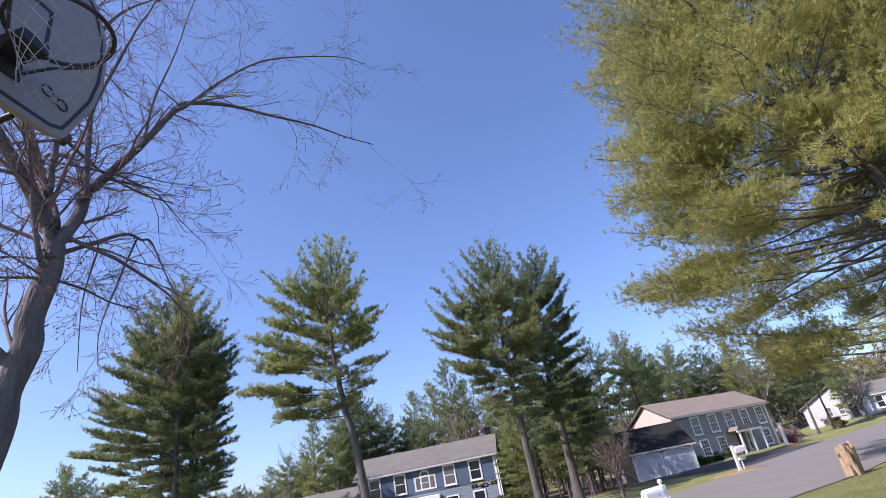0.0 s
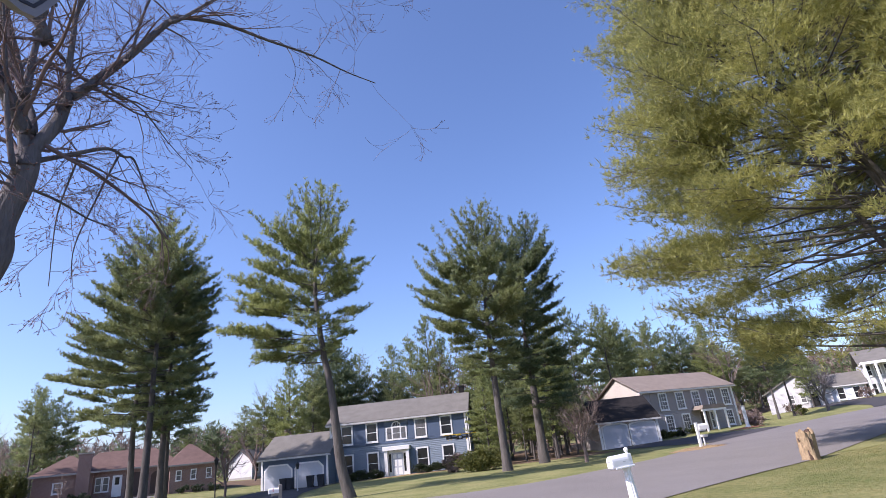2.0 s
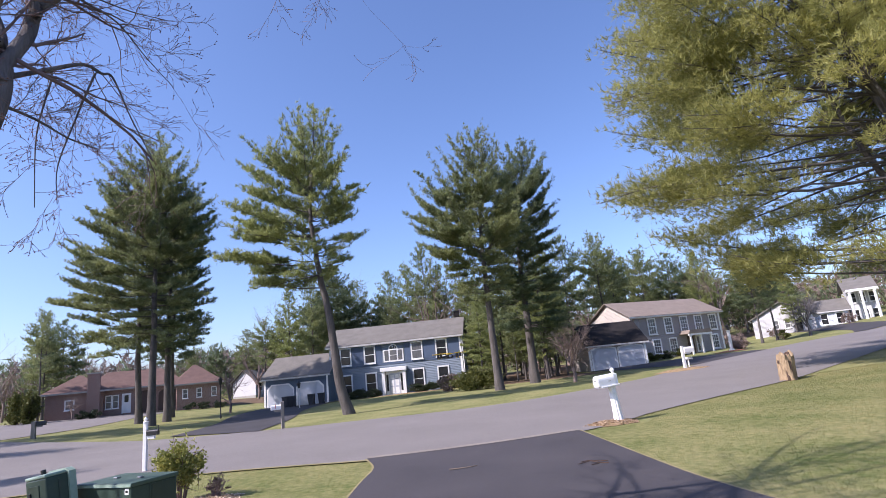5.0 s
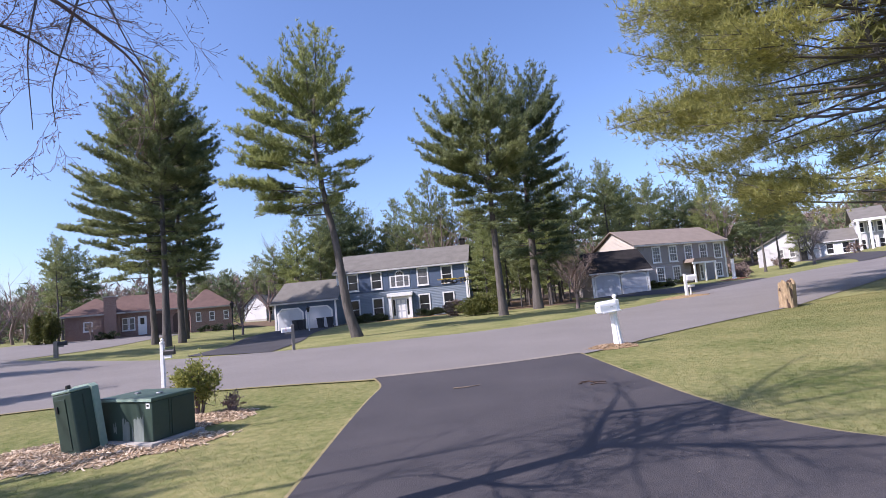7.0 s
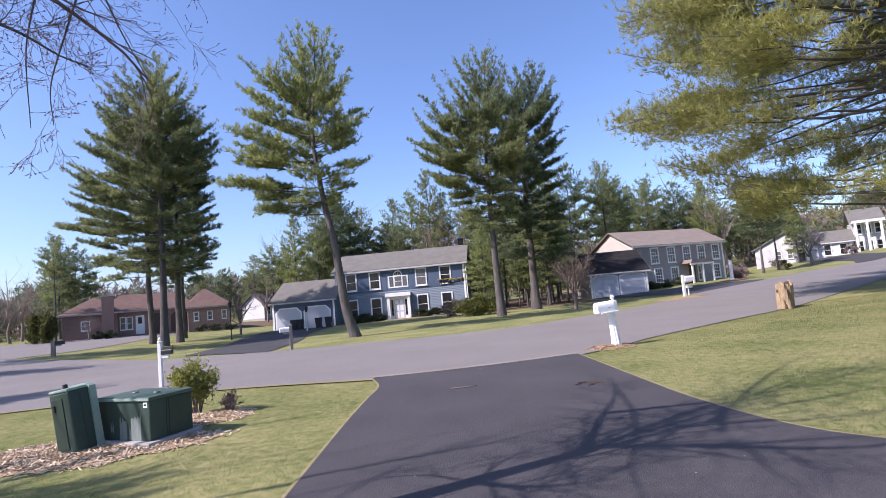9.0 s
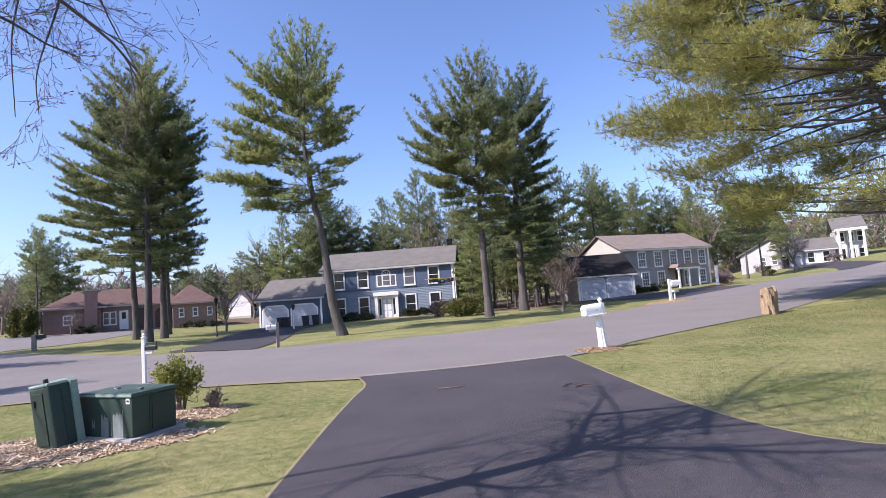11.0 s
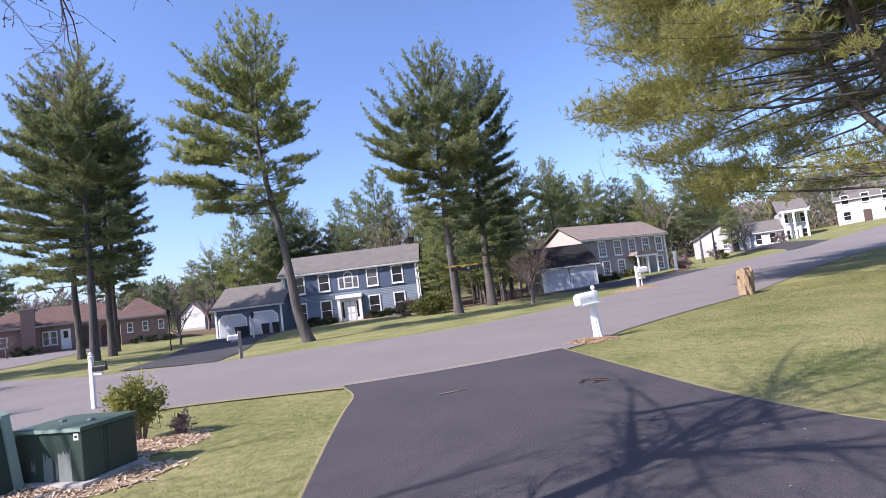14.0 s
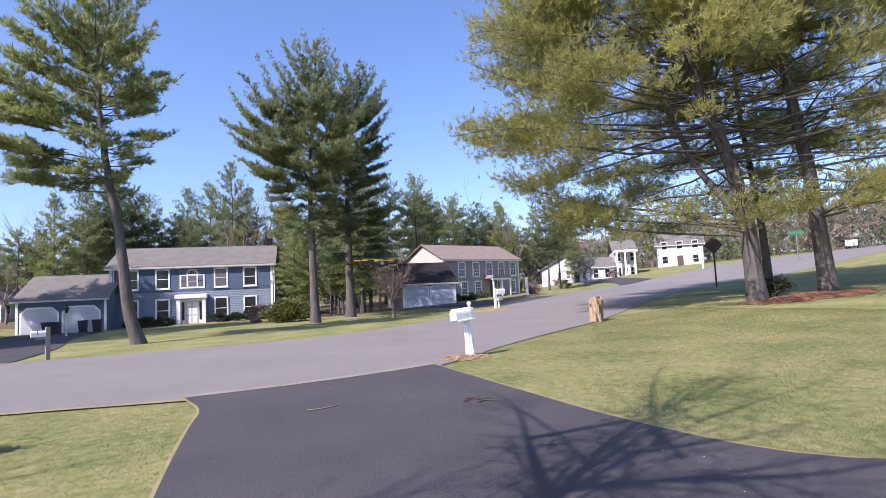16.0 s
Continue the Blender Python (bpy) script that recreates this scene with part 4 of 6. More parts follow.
def pine(name, x, y, trunk, r0, crown, seed, needles="needle", side=0.0, step=0.8, whorl=(5, 7), gap=0.22, dens=9.0, tuft=0.25, width=0.046, blades=6,
         rise=(-4, 12, 30, 58), bare=0.32, thick=0.07, wood=True, extra=(), hollow=None, stem=None, vary=(0.74, 1.18), tumble=(0.0, 0.3), label="", group=""):
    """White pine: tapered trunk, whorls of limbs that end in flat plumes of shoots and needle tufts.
    crown: rows of (height, left reach, right reach) fitted to the outline in the camera's view, along the bearing
    "side" square to it;
    extra: limbs of their own as (height, bearing, length, lift); hollow: (bearing, half width, from, to) of limbs bared
    towards the camera."""
    rng = np.random.default_rng(seed)
    base = thing(name, x, y, label=label, category="tree", group=group)
    path = smoothed(trunk, 5)
    path[:, :2] += rng.normal(0, r0 * 0.10, (len(path), 2)) * np.linspace(0, 1, len(path))[:, None]
    H = path[-1, 2]
    T = Tubes()
    s = np.clip(path[:, 2] / H, 0, 1)
    rr = r0 * (1 - 0.93 * s ** 0.85) + 0.2 * r0 * np.exp(-np.clip(path[:, 2], 0, None) / 0.5)
    T.add(np.vstack([[path[0] - [0, 0, 0.4]], path]), np.concatenate([[rr[0] * 1.1], rr]), 12)
    T.mesh("trunk", "bark", base)
    if stem:
        T = Tubes()
        sp = smoothed(stem, 5)
        T.add(sp, np.linspace(r0 * 0.5, 0.05, len(sp)), 9)
        T.mesh("side_stem", "bark", base)
    rows = np.array(crown, float)
    zc, reach_left, reach_right = rows.T
    z0, z1 = zc[0], zc[-1]
    up = np.array([0, 0, 1.0])
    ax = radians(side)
    limbs = Tubes()
    plan = []
    z = z0
    while z < z1:
        f = (z - z0) / (z1 - z0)
        n = rng.integers(*whorl)
        a0 = rng.uniform(0, 2 * math.pi)
        for k in range(n):
            az = a0 + 2 * math.pi * (k + rng.uniform(-0.25, 0.25)) / n
            zt = z + rng.uniform(-0.5, 0.5) * step
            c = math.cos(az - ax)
            ra, rb = np.interp(zt, zc, reach_left), np.interp(zt, zc, reach_right)
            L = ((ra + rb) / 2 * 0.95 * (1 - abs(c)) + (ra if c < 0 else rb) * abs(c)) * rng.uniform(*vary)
            if L < 0.2:
                continue
            zs = zt - L * math.tan(radians(np.interp(f, (0, 0.3, 0.7, 1), rise) + rng.normal(0, 5)))
            zs = min(max(zs, z0 * 0.86 + rng.uniform(0, 0.5)), H - 0.15)
            plan.append((zs, az, L, zt - zs, f))
        z += step * rng.uniform(0.7, 1.25) * (0.6 if f > 0.82 else 1)
    plan += [(zs, radians(b), L, lift, 0.15) for zs, b, L, lift in extra]
    O, D, LL, UP = [], [], [], []
    for zs, az, L, lift, f in plan:
        out = np.array([math.cos(az), math.sin(az), 0])
        t = np.linspace(0, 1, 7)
        bp = on_trunk(path, zs) + np.outer(t, out) * L + np.outer(np.where(lift > 0, t ** 1.3, t), up) * lift + rng.normal(0, 0.018 * L, (7, 3)) * t[:, None]
        hol = hollow and hollow[2] < zs < hollow[3] and math.cos(az - radians(hollow[0])) > math.cos(radians(hollow[1]))
        limbs.add(bp, (0.0055 * L + 0.014) * (1 - 0.86 * t), 4)
        sd = np.cross(out, up)
        q0 = bare * (1.25 if f < 0.3 else 1.0 if f < 0.7 else 0.6)
        if hol:
            q0 = 0.86
            if rng.random() < 0.45:
                continue
        if wood:
            for q in np.arange(0.12, q0, max(0.05, 0.35 / L)):
                o = np.array([np.interp(q, t, bp[:, i]) for i in range(3)])
                d = out * rng.uniform(0.3, 1.0) + sd * rng.choice((-1, 1)) * rng.uniform(0.4, 1.0) + up * rng.normal(0, 0.3)
                ll = rng.uniform(0.25, 0.9) * (0.4 + 0.08 * L)
                limbs.add(np.stack([o, o + d * ll]), np.array([0.008, 0.002]), 3)
        qs = np.arange(q0, 0.985, gap / L)
        qs = np.clip(np.repeat(qs, 2) + rng.uniform(-0.5, 0.5, 2 * len(qs)) * gap / L, 0, 0.99)
        if not len(qs):
            continue
        sg = np.tile([-1.0, 1.0], len(qs) // 2)[:, None]
        o = np.stack([np.interp(qs, t, bp[:, i]) for i in range(3)], 1)
        ll = np.minimum(0.5 * L * (1.02 - qs) + 0.2, 0.24 * L + 0.22) * rng.uniform(0.6, 1.15, len(qs))
        d = out * rng.uniform(0.6, 1.1, (len(qs), 1)) + sd * sg * rng.uniform(0.45, 1.0, (len(qs), 1)) + up * (lift / L * 0.7 + rng.uniform(*tumble, (len(qs), 1)))
        O.append(o), D.append(d / np.linalg.norm(d, axis=1)[:, None]), LL.append(ll)
        tip = out + up * (lift / L + 0.35)
        O.append(bp[-1:]), D.append((tip / np.linalg.norm(tip))[None]), LL.append(np.array([0.3]))
    O.append(np.repeat(path[-1:], 6, 0)), LL.append(rng.uniform(0.3, 0.7, 6))
    D.append(np.concatenate([rng.normal(0, 0.35, (6, 2)), np.ones((6, 1))], 1))
    O, D, LL = np.concatenate(O), np.concatenate(D), np.concatenate(LL)
    if wood:
        for o, d, ll in zip(O, D, LL):
            limbs.add(np.stack([o, o + d * ll * 0.9]), np.array([0.010, 0.003]), 3)
    # long shoots carry shorter ones
    k = np.where(LL > 0.75, (LL / 0.26).astype(int), 0)
    i = np.repeat(np.arange(len(O)), k)
    u = rng.uniform(0.2, 0.95, (len(i), 1))
    sd = np.cross(D[i], up) * rng.choice((-1.0, 1.0), (len(i), 1))
    d = D[i] * 0.8 + sd * rng.uniform(0.5, 1.0, (len(i), 1)) + up * rng.uniform(-0.05, 0.3, (len(i), 1))
    O2, D2, L2 = O[i] + D[i] * LL[i][:, None] * u, d / np.linalg.norm(d, axis=1)[:, None], (LL[i] * (1.1 - u[:, 0]) * 0.5 + 0.12)
    O, D, LL = np.concatenate([O, O2]), np.concatenate([D, D2]), np.concatenate([LL, L2])
    k = np.maximum(2, (LL * dens).astype(int))
    i = np.repeat(np.arange(len(O)), k)
    u = rng.uniform(0.12, 1.0, (len(i), 1))
    P = O[i] + D[i] * LL[i][:, None] * u + up * 0.14 * LL[i][:, None] * u * u + rng.normal(0, thick, (len(i), 3)) * np.array([1, 1, 0.7])
    v, fc = tufts(P, D[i] * 0.75 + up * 0.6, tuft, width, blades, rng, 0.6)
    limbs.mesh("bough_wood", "bark", base)["kind"] = "stuff"
    arrays("crown", v, fc, needles, base)
    return base


def sprout(T, tips, p, d, length, r, depth, rng, up=0.15, kids=5, sides=5, spread=0.7):
    """One branch that wanders and carries smaller ones."""
    n = 5
    pts, dirs = [np.array(p)], [np.array(d) / np.linalg.norm(d)]
    for i in range(n):
        v = dirs[-1] + rng.normal(0, 0.16, 3) + np.array([0, 0, up * 0.35])
        v /= np.linalg.norm(v)
        dirs.append(v)
        pts.append(pts[-1] + v * length / n)
    pts = np.array(pts)
    T.add(pts, np.maximum(np.linspace(r, r * 0.35, n + 1), 0.0016), sides)
    if depth == 0:
        tips.append((pts[-1], dirs[-1]))
        tips.append((pts[-2], dirs[-2]))
        return
    for k in range(kids):
        s = rng.uniform(0.22, 0.98)
        o = np.array([np.interp(s * n, np.arange(n + 1), pts[:, i]) for i in range(3)])
        v = dirs[int(s * n)] + rng.normal(0, spread, 3) * np.array([1, 1, 0.8])
        sprout(T, tips, o, v, length * rng.uniform(0.38, 0.68), r * (1 - 0.6 * s) * 0.6, depth - 1, rng, up, kids, max(3, sides - 1), spread)


def near_maple():
    """The bare tree beside the driveway, its main limbs leaning over it."""
    rng = np.random.default_rng(11)
    b = thing("maple_tree", -3.35, 3.15, label="bare spring maple with dark limbs and small red buds", category="tree")
    off = np.array(b.matrix_world.translation)
    g = lambda pts: np.array(pts, float) - off
    tips = []
    trunk = smoothed(g([(-3.38, 3.12, -0.15), (-3.32, 3.18, 0.9), (-3.24, 3.26, 1.9), (-3.12, 3.35, 2.62), (-3.11, 3.36, 2.9), (-3.04, 3.41, 3.22), (-3.05, 3.41, 3.45), (-2.99, 3.45, 3.82), (-2.99, 3.46, 4.06)]), 5)
    K = Tubes()
    K.add(trunk, np.interp(np.arange(len(trunk)), (0, 5, 15, 30, len(trunk) - 1), (0.19, 0.13, 0.105, 0.09, 0.078)), 14)
    K.mesh("trunk", "bark2", b)
    limbs = [
        ([(-2.99, 3.46, 4.04), (-2.93, 3.60, 4.39), (-2.94, 3.69, 4.68), (-2.86, 3.84, 4.97), (-2.69, 4.04, 5.43), (-2.48, 4.25, 6.00), (-2.39, 4.38, 6.17), (-2.05, 4.62, 6.26), (-1.67, 4.84, 6.21), (-1.21, 5.05, 6.12), (-0.84, 5.19, 5.96), (-0.52, 5.31, 5.86)], 0.062, 0.005, 18, 0.6),
        ([(-2.88, 3.61, 4.60), (-2.92, 3.62, 4.80), (-2.95, 3.64, 5.27), (-2.97, 3.67, 5.65), (-2.89, 3.78, 6.20), (-2.76, 3.91, 6.94), (-2.68, 4.01, 7.34), (-2.57, 4.11, 8.04)], 0.036, 0.006, 14, 0.7),
        ([(-3.01, 3.44, 4.08), (-3.05, 3.41, 4.35), (-3.06, 3.40, 4.66), (-3.05, 3.41, 5.17), (-3.02, 3.43, 5.96), (-3.02, 3.43, 6.73)], 0.05, 0.01, 12, 0.7),
        ([(-2.98, 3.33, 3.88), (-3.04, 3.26, 4.29), (-3.06, 3.20, 4.61), (-3.13, 3.10, 5.25), (-3.24, 2.96, 5.86)], 0.028, 0.006, 10, 0.6),
        ([(-3.00, 3.52, 4.01), (-2.86, 3.71, 4.17), (-2.71, 3.91, 4.33), (-2.64, 4.04, 4.32), (-2.61, 4.15, 4.34), (-2.52, 4.28, 4.02), (-2.41, 4.43, 3.70)], 0.026, 0.004, 8, 0.45),
        ([(-2.67, 3.99, 4.26), (-2.77, 3.95, 3.87), (-2.86, 3.91, 3.46), (-2.86, 3.93, 3.16)], 0.012, 0.003, 6, 0.35),
        ([(-2.84, 3.76, 4.14), (-2.91, 3.74, 3.66), (-2.91, 3.77, 3.09)], 0.012, 0.003, 6, 0.35),
        ([(-2.98, 3.47, 3.76), (-2.87, 3.67, 3.74), (-2.76, 3.88, 3.67), (-2.65, 4.06, 3.65)], 0.018, 0.004, 8, 0.4),
        ([(-3.00, 3.38, 3.74), (-3.09, 3.08, 3.65), (-3.12, 2.80, 3.56)], 0.02, 0.004, 7, 0.45),
        ([(-2.99, 3.39, 3.76), (-3.07, 3.22, 3.85), (-3.12, 3.06, 3.89), (-3.18, 2.88, 3.95)], 0.014, 0.003, 7, 0.4),
        ([(-2.36, 4.23, 6.00), (-2.06, 4.51, 6.57), (-1.62, 4.81, 7.07), (-0.82, 5.12, 7.24), (-0.47, 5.29, 7.19)], 0.024, 0.004, 12, 0.55),
        ([(-2.78, 3.74, 4.86), (-2.72, 3.90, 4.98), (-2.49, 4.16, 4.99), (-2.27, 4.39, 5.04)], 0.014, 0.003, 7, 0.4),
        ([(-2.68, 3.87, 4.87), (-2.53, 4.06, 4.80), (-2.38, 4.24, 4.57), (-2.22, 4.41, 4.36)], 0.012, 0.003, 8, 0.4),
        ([(-2.63, 3.94, 5.32), (-2.59, 4.02, 5.97), (-2.47, 4.16, 6.73), (-2.36, 4.28, 7.59), (-2.22, 4.41, 8.35)], 0.017, 0.004, 10, 0.5),
        # the crown above: limbs mostly unseen, added and thickened to cast the driveway shadows
        ([(-3.02, 3.43, 6.5), (-2.7, 3.3, 7.4), (-2.1, 3.2, 8.6), (-1.6, 3.4, 9.8)], 0.0405, 0.006, 10, 0.9),
        ([(-3.03, 3.42, 5.6), (-3.4, 4.0, 6.8), (-3.6, 4.8, 8.4), (-3.4, 5.4, 9.4)], 0.0675, 0.008, 11, 0.9),
        ([(-3.04, 3.41, 5.2), (-3.5, 2.7, 6.6), (-3.8, 2.0, 8.4)], 0.0675, 0.008, 11, 0.9),
        ([(-2.62, 4.1, 7.6), (-2.0, 4.4, 8.8), (-1.2, 4.8, 9.8)], 0.027, 0.005, 9, 0.8),
        ([(-3.2, 3.0, 5.6), (-3.9, 3.3, 6.6), (-4.7, 3.5, 7.8), (-5.2, 3.4, 8.8)], 0.0351, 0.005, 9, 0.9),
        ([(-3.05, 3.4, 4.6), (-3.7, 4.2, 5.6), (-4.3, 5.2, 6.4), (-4.6, 6.0, 6.9)], 0.0405, 0.005, 9, 0.7),
        ([(-3.0, 3.46, 4.0), (-3.4, 3.9, 4.7), (-3.85, 4.2, 5.4), (-4.2, 4.7, 6.1), (-4.4, 5.4, 6.6)], 0.081, 0.008, 12, 0.9),
        ([(-3.05, 3.4, 4.3), (-3.3, 2.8, 5.2), (-3.6, 2.2, 6.2), (-3.7, 1.6, 7.4)], 0.0783, 0.008, 13, 0.9),
        ([(-3.3, 2.8, 5.2), (-3.1, 2.0, 6.0), (-2.7, 1.4, 7.0)], 0.054, 0.006, 11, 0.8),
        ([(-3.12, 3.35, 3.1), (-3.5, 2.9, 3.7), (-4.0, 2.4, 4.6), (-4.6, 2.0, 5.6)], 0.0675, 0.008, 11, 0.9),
        ([(-3.85, 4.2, 5.4), (-3.9, 3.7, 6.6), (-3.6, 3.3, 8.0)], 0.0607, 0.008, 11, 0.9)]
    grown = [trunk[4:]]
    for pts, r0, r1, kids, ln in limbs:
        T = Tubes()
        p = g(pts)
        near = np.concatenate(grown)
        fork = near[np.argmin(np.linalg.norm(near - p[0] + [0, 0, 0.06], axis=1))]
        if np.linalg.norm(fork - p[0]) > 0.03:
            p = np.vstack([[fork], p])
        p = smoothed(p, 5)
        grown.append(p)
        T.add(p, r1 + (r0 - r1) * np.linspace(1, 0, len(p)) ** 1.2, 8)
        limb = T.mesh("limb", "bark2", b)
        T = Tubes()
        kids = int(kids * 1.2)
        for k in range(kids):
            s = 0.16 + 0.84 * (k + rng.uniform(0, 1)) / kids
            i = min(len(p) - 2, int(s * (len(p) - 1)))
            d = p[i + 1] - p[i]
            d = d / np.linalg.norm(d) + rng.normal(0, 0.75, 3)
            sprout(T, tips, p[i], d, 1.15 * ln * rng.uniform(0.6, 1.25), (r0 + (r1 - r0) * s) * 0.33, 2, rng, 0.03, 4, 5)
        T.mesh("twig_wood", "twig", limb)["kind"] = "stuff"
    P = np.array([t[0] for t in tips])
    D = np.array([t[1] for t in tips])
    v, f = tufts(P, D, 0.015, 0.007, 3, rng, 0.5)
    arrays("fine_growth", v, f, "bud", b)["kind"] = "stuff"
    return b


def bare_tree(name, x, y, h, seed, label, material="greytwig", depth=3, kids=4, spread=0.62, r=None, group=""):
    rng = np.random.default_rng(seed)
    b = thing(name, x, y, label=label, category="tree", group=group)
    T, tips = Tubes(), []
    K = Tubes()
    r = r or 0.018 * h
    tr = smoothed([(0, 0, -0.3), (0.02 * h, 0, 0.15 * h), (-0.01 * h, 0.02 * h, 0.32 * h)], 5)
    K.add(tr, np.linspace(r * 1.2, r * 0.8, len(tr)), 8)
    K.mesh("trunk", material, b)
    for k in range(7):
        a = k * 2.4 + rng.uniform(-0.3, 0.3)
        d = np.array([math.cos(a) * 0.6, math.sin(a) * 0.6, 1.0])
        sprout(T, tips, tr[-1] - np.array([0, 0, 0.12 * h]) * rng.uniform(0, 1), d, h * rng.uniform(0.4, 0.62), r * 0.55, depth, rng, 0.25, kids, 4, spread)
    T.mesh("twig_wood", material, b, smooth=False)["kind"] = "stuff"
    return b


# the three big pine groups across the street, crowns shaped to the camera's view
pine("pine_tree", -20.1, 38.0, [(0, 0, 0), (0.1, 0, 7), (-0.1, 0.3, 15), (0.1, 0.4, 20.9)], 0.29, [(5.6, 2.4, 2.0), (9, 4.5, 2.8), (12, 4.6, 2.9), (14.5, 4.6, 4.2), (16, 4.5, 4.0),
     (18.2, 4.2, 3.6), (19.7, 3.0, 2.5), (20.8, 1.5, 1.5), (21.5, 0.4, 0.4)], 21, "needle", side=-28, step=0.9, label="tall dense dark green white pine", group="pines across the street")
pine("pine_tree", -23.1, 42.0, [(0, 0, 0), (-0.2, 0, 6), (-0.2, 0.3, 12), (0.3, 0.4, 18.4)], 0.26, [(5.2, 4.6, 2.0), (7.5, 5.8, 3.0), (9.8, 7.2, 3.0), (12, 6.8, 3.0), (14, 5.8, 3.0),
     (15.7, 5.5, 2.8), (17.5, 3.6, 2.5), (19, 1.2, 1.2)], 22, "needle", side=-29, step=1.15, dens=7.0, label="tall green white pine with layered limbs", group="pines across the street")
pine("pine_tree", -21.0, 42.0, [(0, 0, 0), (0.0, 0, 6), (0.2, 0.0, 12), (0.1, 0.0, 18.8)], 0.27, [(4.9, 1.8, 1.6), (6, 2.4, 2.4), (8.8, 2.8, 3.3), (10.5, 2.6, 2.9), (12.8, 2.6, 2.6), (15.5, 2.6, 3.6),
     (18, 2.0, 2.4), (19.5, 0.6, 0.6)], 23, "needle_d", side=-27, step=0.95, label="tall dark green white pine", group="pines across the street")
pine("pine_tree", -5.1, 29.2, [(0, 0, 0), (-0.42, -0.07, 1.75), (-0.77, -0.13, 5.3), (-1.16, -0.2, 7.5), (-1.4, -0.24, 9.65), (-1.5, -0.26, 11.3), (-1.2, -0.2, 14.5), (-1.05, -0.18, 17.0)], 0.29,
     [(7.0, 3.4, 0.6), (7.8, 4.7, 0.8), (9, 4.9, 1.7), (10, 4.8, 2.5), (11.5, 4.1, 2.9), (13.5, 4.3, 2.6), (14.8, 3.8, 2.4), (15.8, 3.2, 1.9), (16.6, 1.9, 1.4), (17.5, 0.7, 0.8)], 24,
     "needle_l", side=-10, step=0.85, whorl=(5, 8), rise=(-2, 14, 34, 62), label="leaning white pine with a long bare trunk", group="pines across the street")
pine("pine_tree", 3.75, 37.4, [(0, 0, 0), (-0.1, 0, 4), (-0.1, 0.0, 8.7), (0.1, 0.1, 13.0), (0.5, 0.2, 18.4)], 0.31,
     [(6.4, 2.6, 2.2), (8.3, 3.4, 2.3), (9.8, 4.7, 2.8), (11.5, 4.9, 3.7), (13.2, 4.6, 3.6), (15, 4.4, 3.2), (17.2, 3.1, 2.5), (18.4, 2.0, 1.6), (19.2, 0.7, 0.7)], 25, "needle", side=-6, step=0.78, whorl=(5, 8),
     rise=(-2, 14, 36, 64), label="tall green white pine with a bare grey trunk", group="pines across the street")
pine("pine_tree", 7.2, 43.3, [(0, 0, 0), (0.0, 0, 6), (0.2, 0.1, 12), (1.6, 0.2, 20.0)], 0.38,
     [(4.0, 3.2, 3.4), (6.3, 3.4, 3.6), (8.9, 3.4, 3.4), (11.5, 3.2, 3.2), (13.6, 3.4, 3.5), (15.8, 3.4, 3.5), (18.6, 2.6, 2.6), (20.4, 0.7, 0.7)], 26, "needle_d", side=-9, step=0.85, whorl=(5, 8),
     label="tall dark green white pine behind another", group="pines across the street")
# the large pines beside the stump, crowns shaped to the camera's view
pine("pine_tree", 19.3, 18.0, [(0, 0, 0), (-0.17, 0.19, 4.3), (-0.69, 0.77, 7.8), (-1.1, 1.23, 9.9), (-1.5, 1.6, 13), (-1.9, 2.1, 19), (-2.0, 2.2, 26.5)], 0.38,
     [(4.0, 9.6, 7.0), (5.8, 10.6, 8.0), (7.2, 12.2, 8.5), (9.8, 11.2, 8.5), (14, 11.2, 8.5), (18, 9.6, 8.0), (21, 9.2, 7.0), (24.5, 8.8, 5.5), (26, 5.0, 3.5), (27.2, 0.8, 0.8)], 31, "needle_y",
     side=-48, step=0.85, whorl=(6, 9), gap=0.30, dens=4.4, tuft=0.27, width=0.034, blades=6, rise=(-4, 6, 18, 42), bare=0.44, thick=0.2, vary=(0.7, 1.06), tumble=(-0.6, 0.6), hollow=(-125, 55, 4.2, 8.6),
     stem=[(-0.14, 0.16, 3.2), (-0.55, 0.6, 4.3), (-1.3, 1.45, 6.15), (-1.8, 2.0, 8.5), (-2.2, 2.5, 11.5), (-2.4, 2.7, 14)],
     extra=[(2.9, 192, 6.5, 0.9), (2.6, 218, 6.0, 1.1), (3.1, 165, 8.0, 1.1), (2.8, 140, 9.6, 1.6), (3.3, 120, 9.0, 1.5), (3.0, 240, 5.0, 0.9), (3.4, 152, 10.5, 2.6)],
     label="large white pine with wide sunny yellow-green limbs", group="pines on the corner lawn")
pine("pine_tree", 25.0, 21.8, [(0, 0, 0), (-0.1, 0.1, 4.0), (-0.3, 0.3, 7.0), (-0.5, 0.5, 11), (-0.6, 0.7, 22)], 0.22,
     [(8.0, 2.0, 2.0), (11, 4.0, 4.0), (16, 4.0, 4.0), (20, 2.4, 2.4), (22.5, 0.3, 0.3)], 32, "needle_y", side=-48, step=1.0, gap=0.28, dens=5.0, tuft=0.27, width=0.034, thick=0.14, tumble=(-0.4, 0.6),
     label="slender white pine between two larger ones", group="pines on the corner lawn")
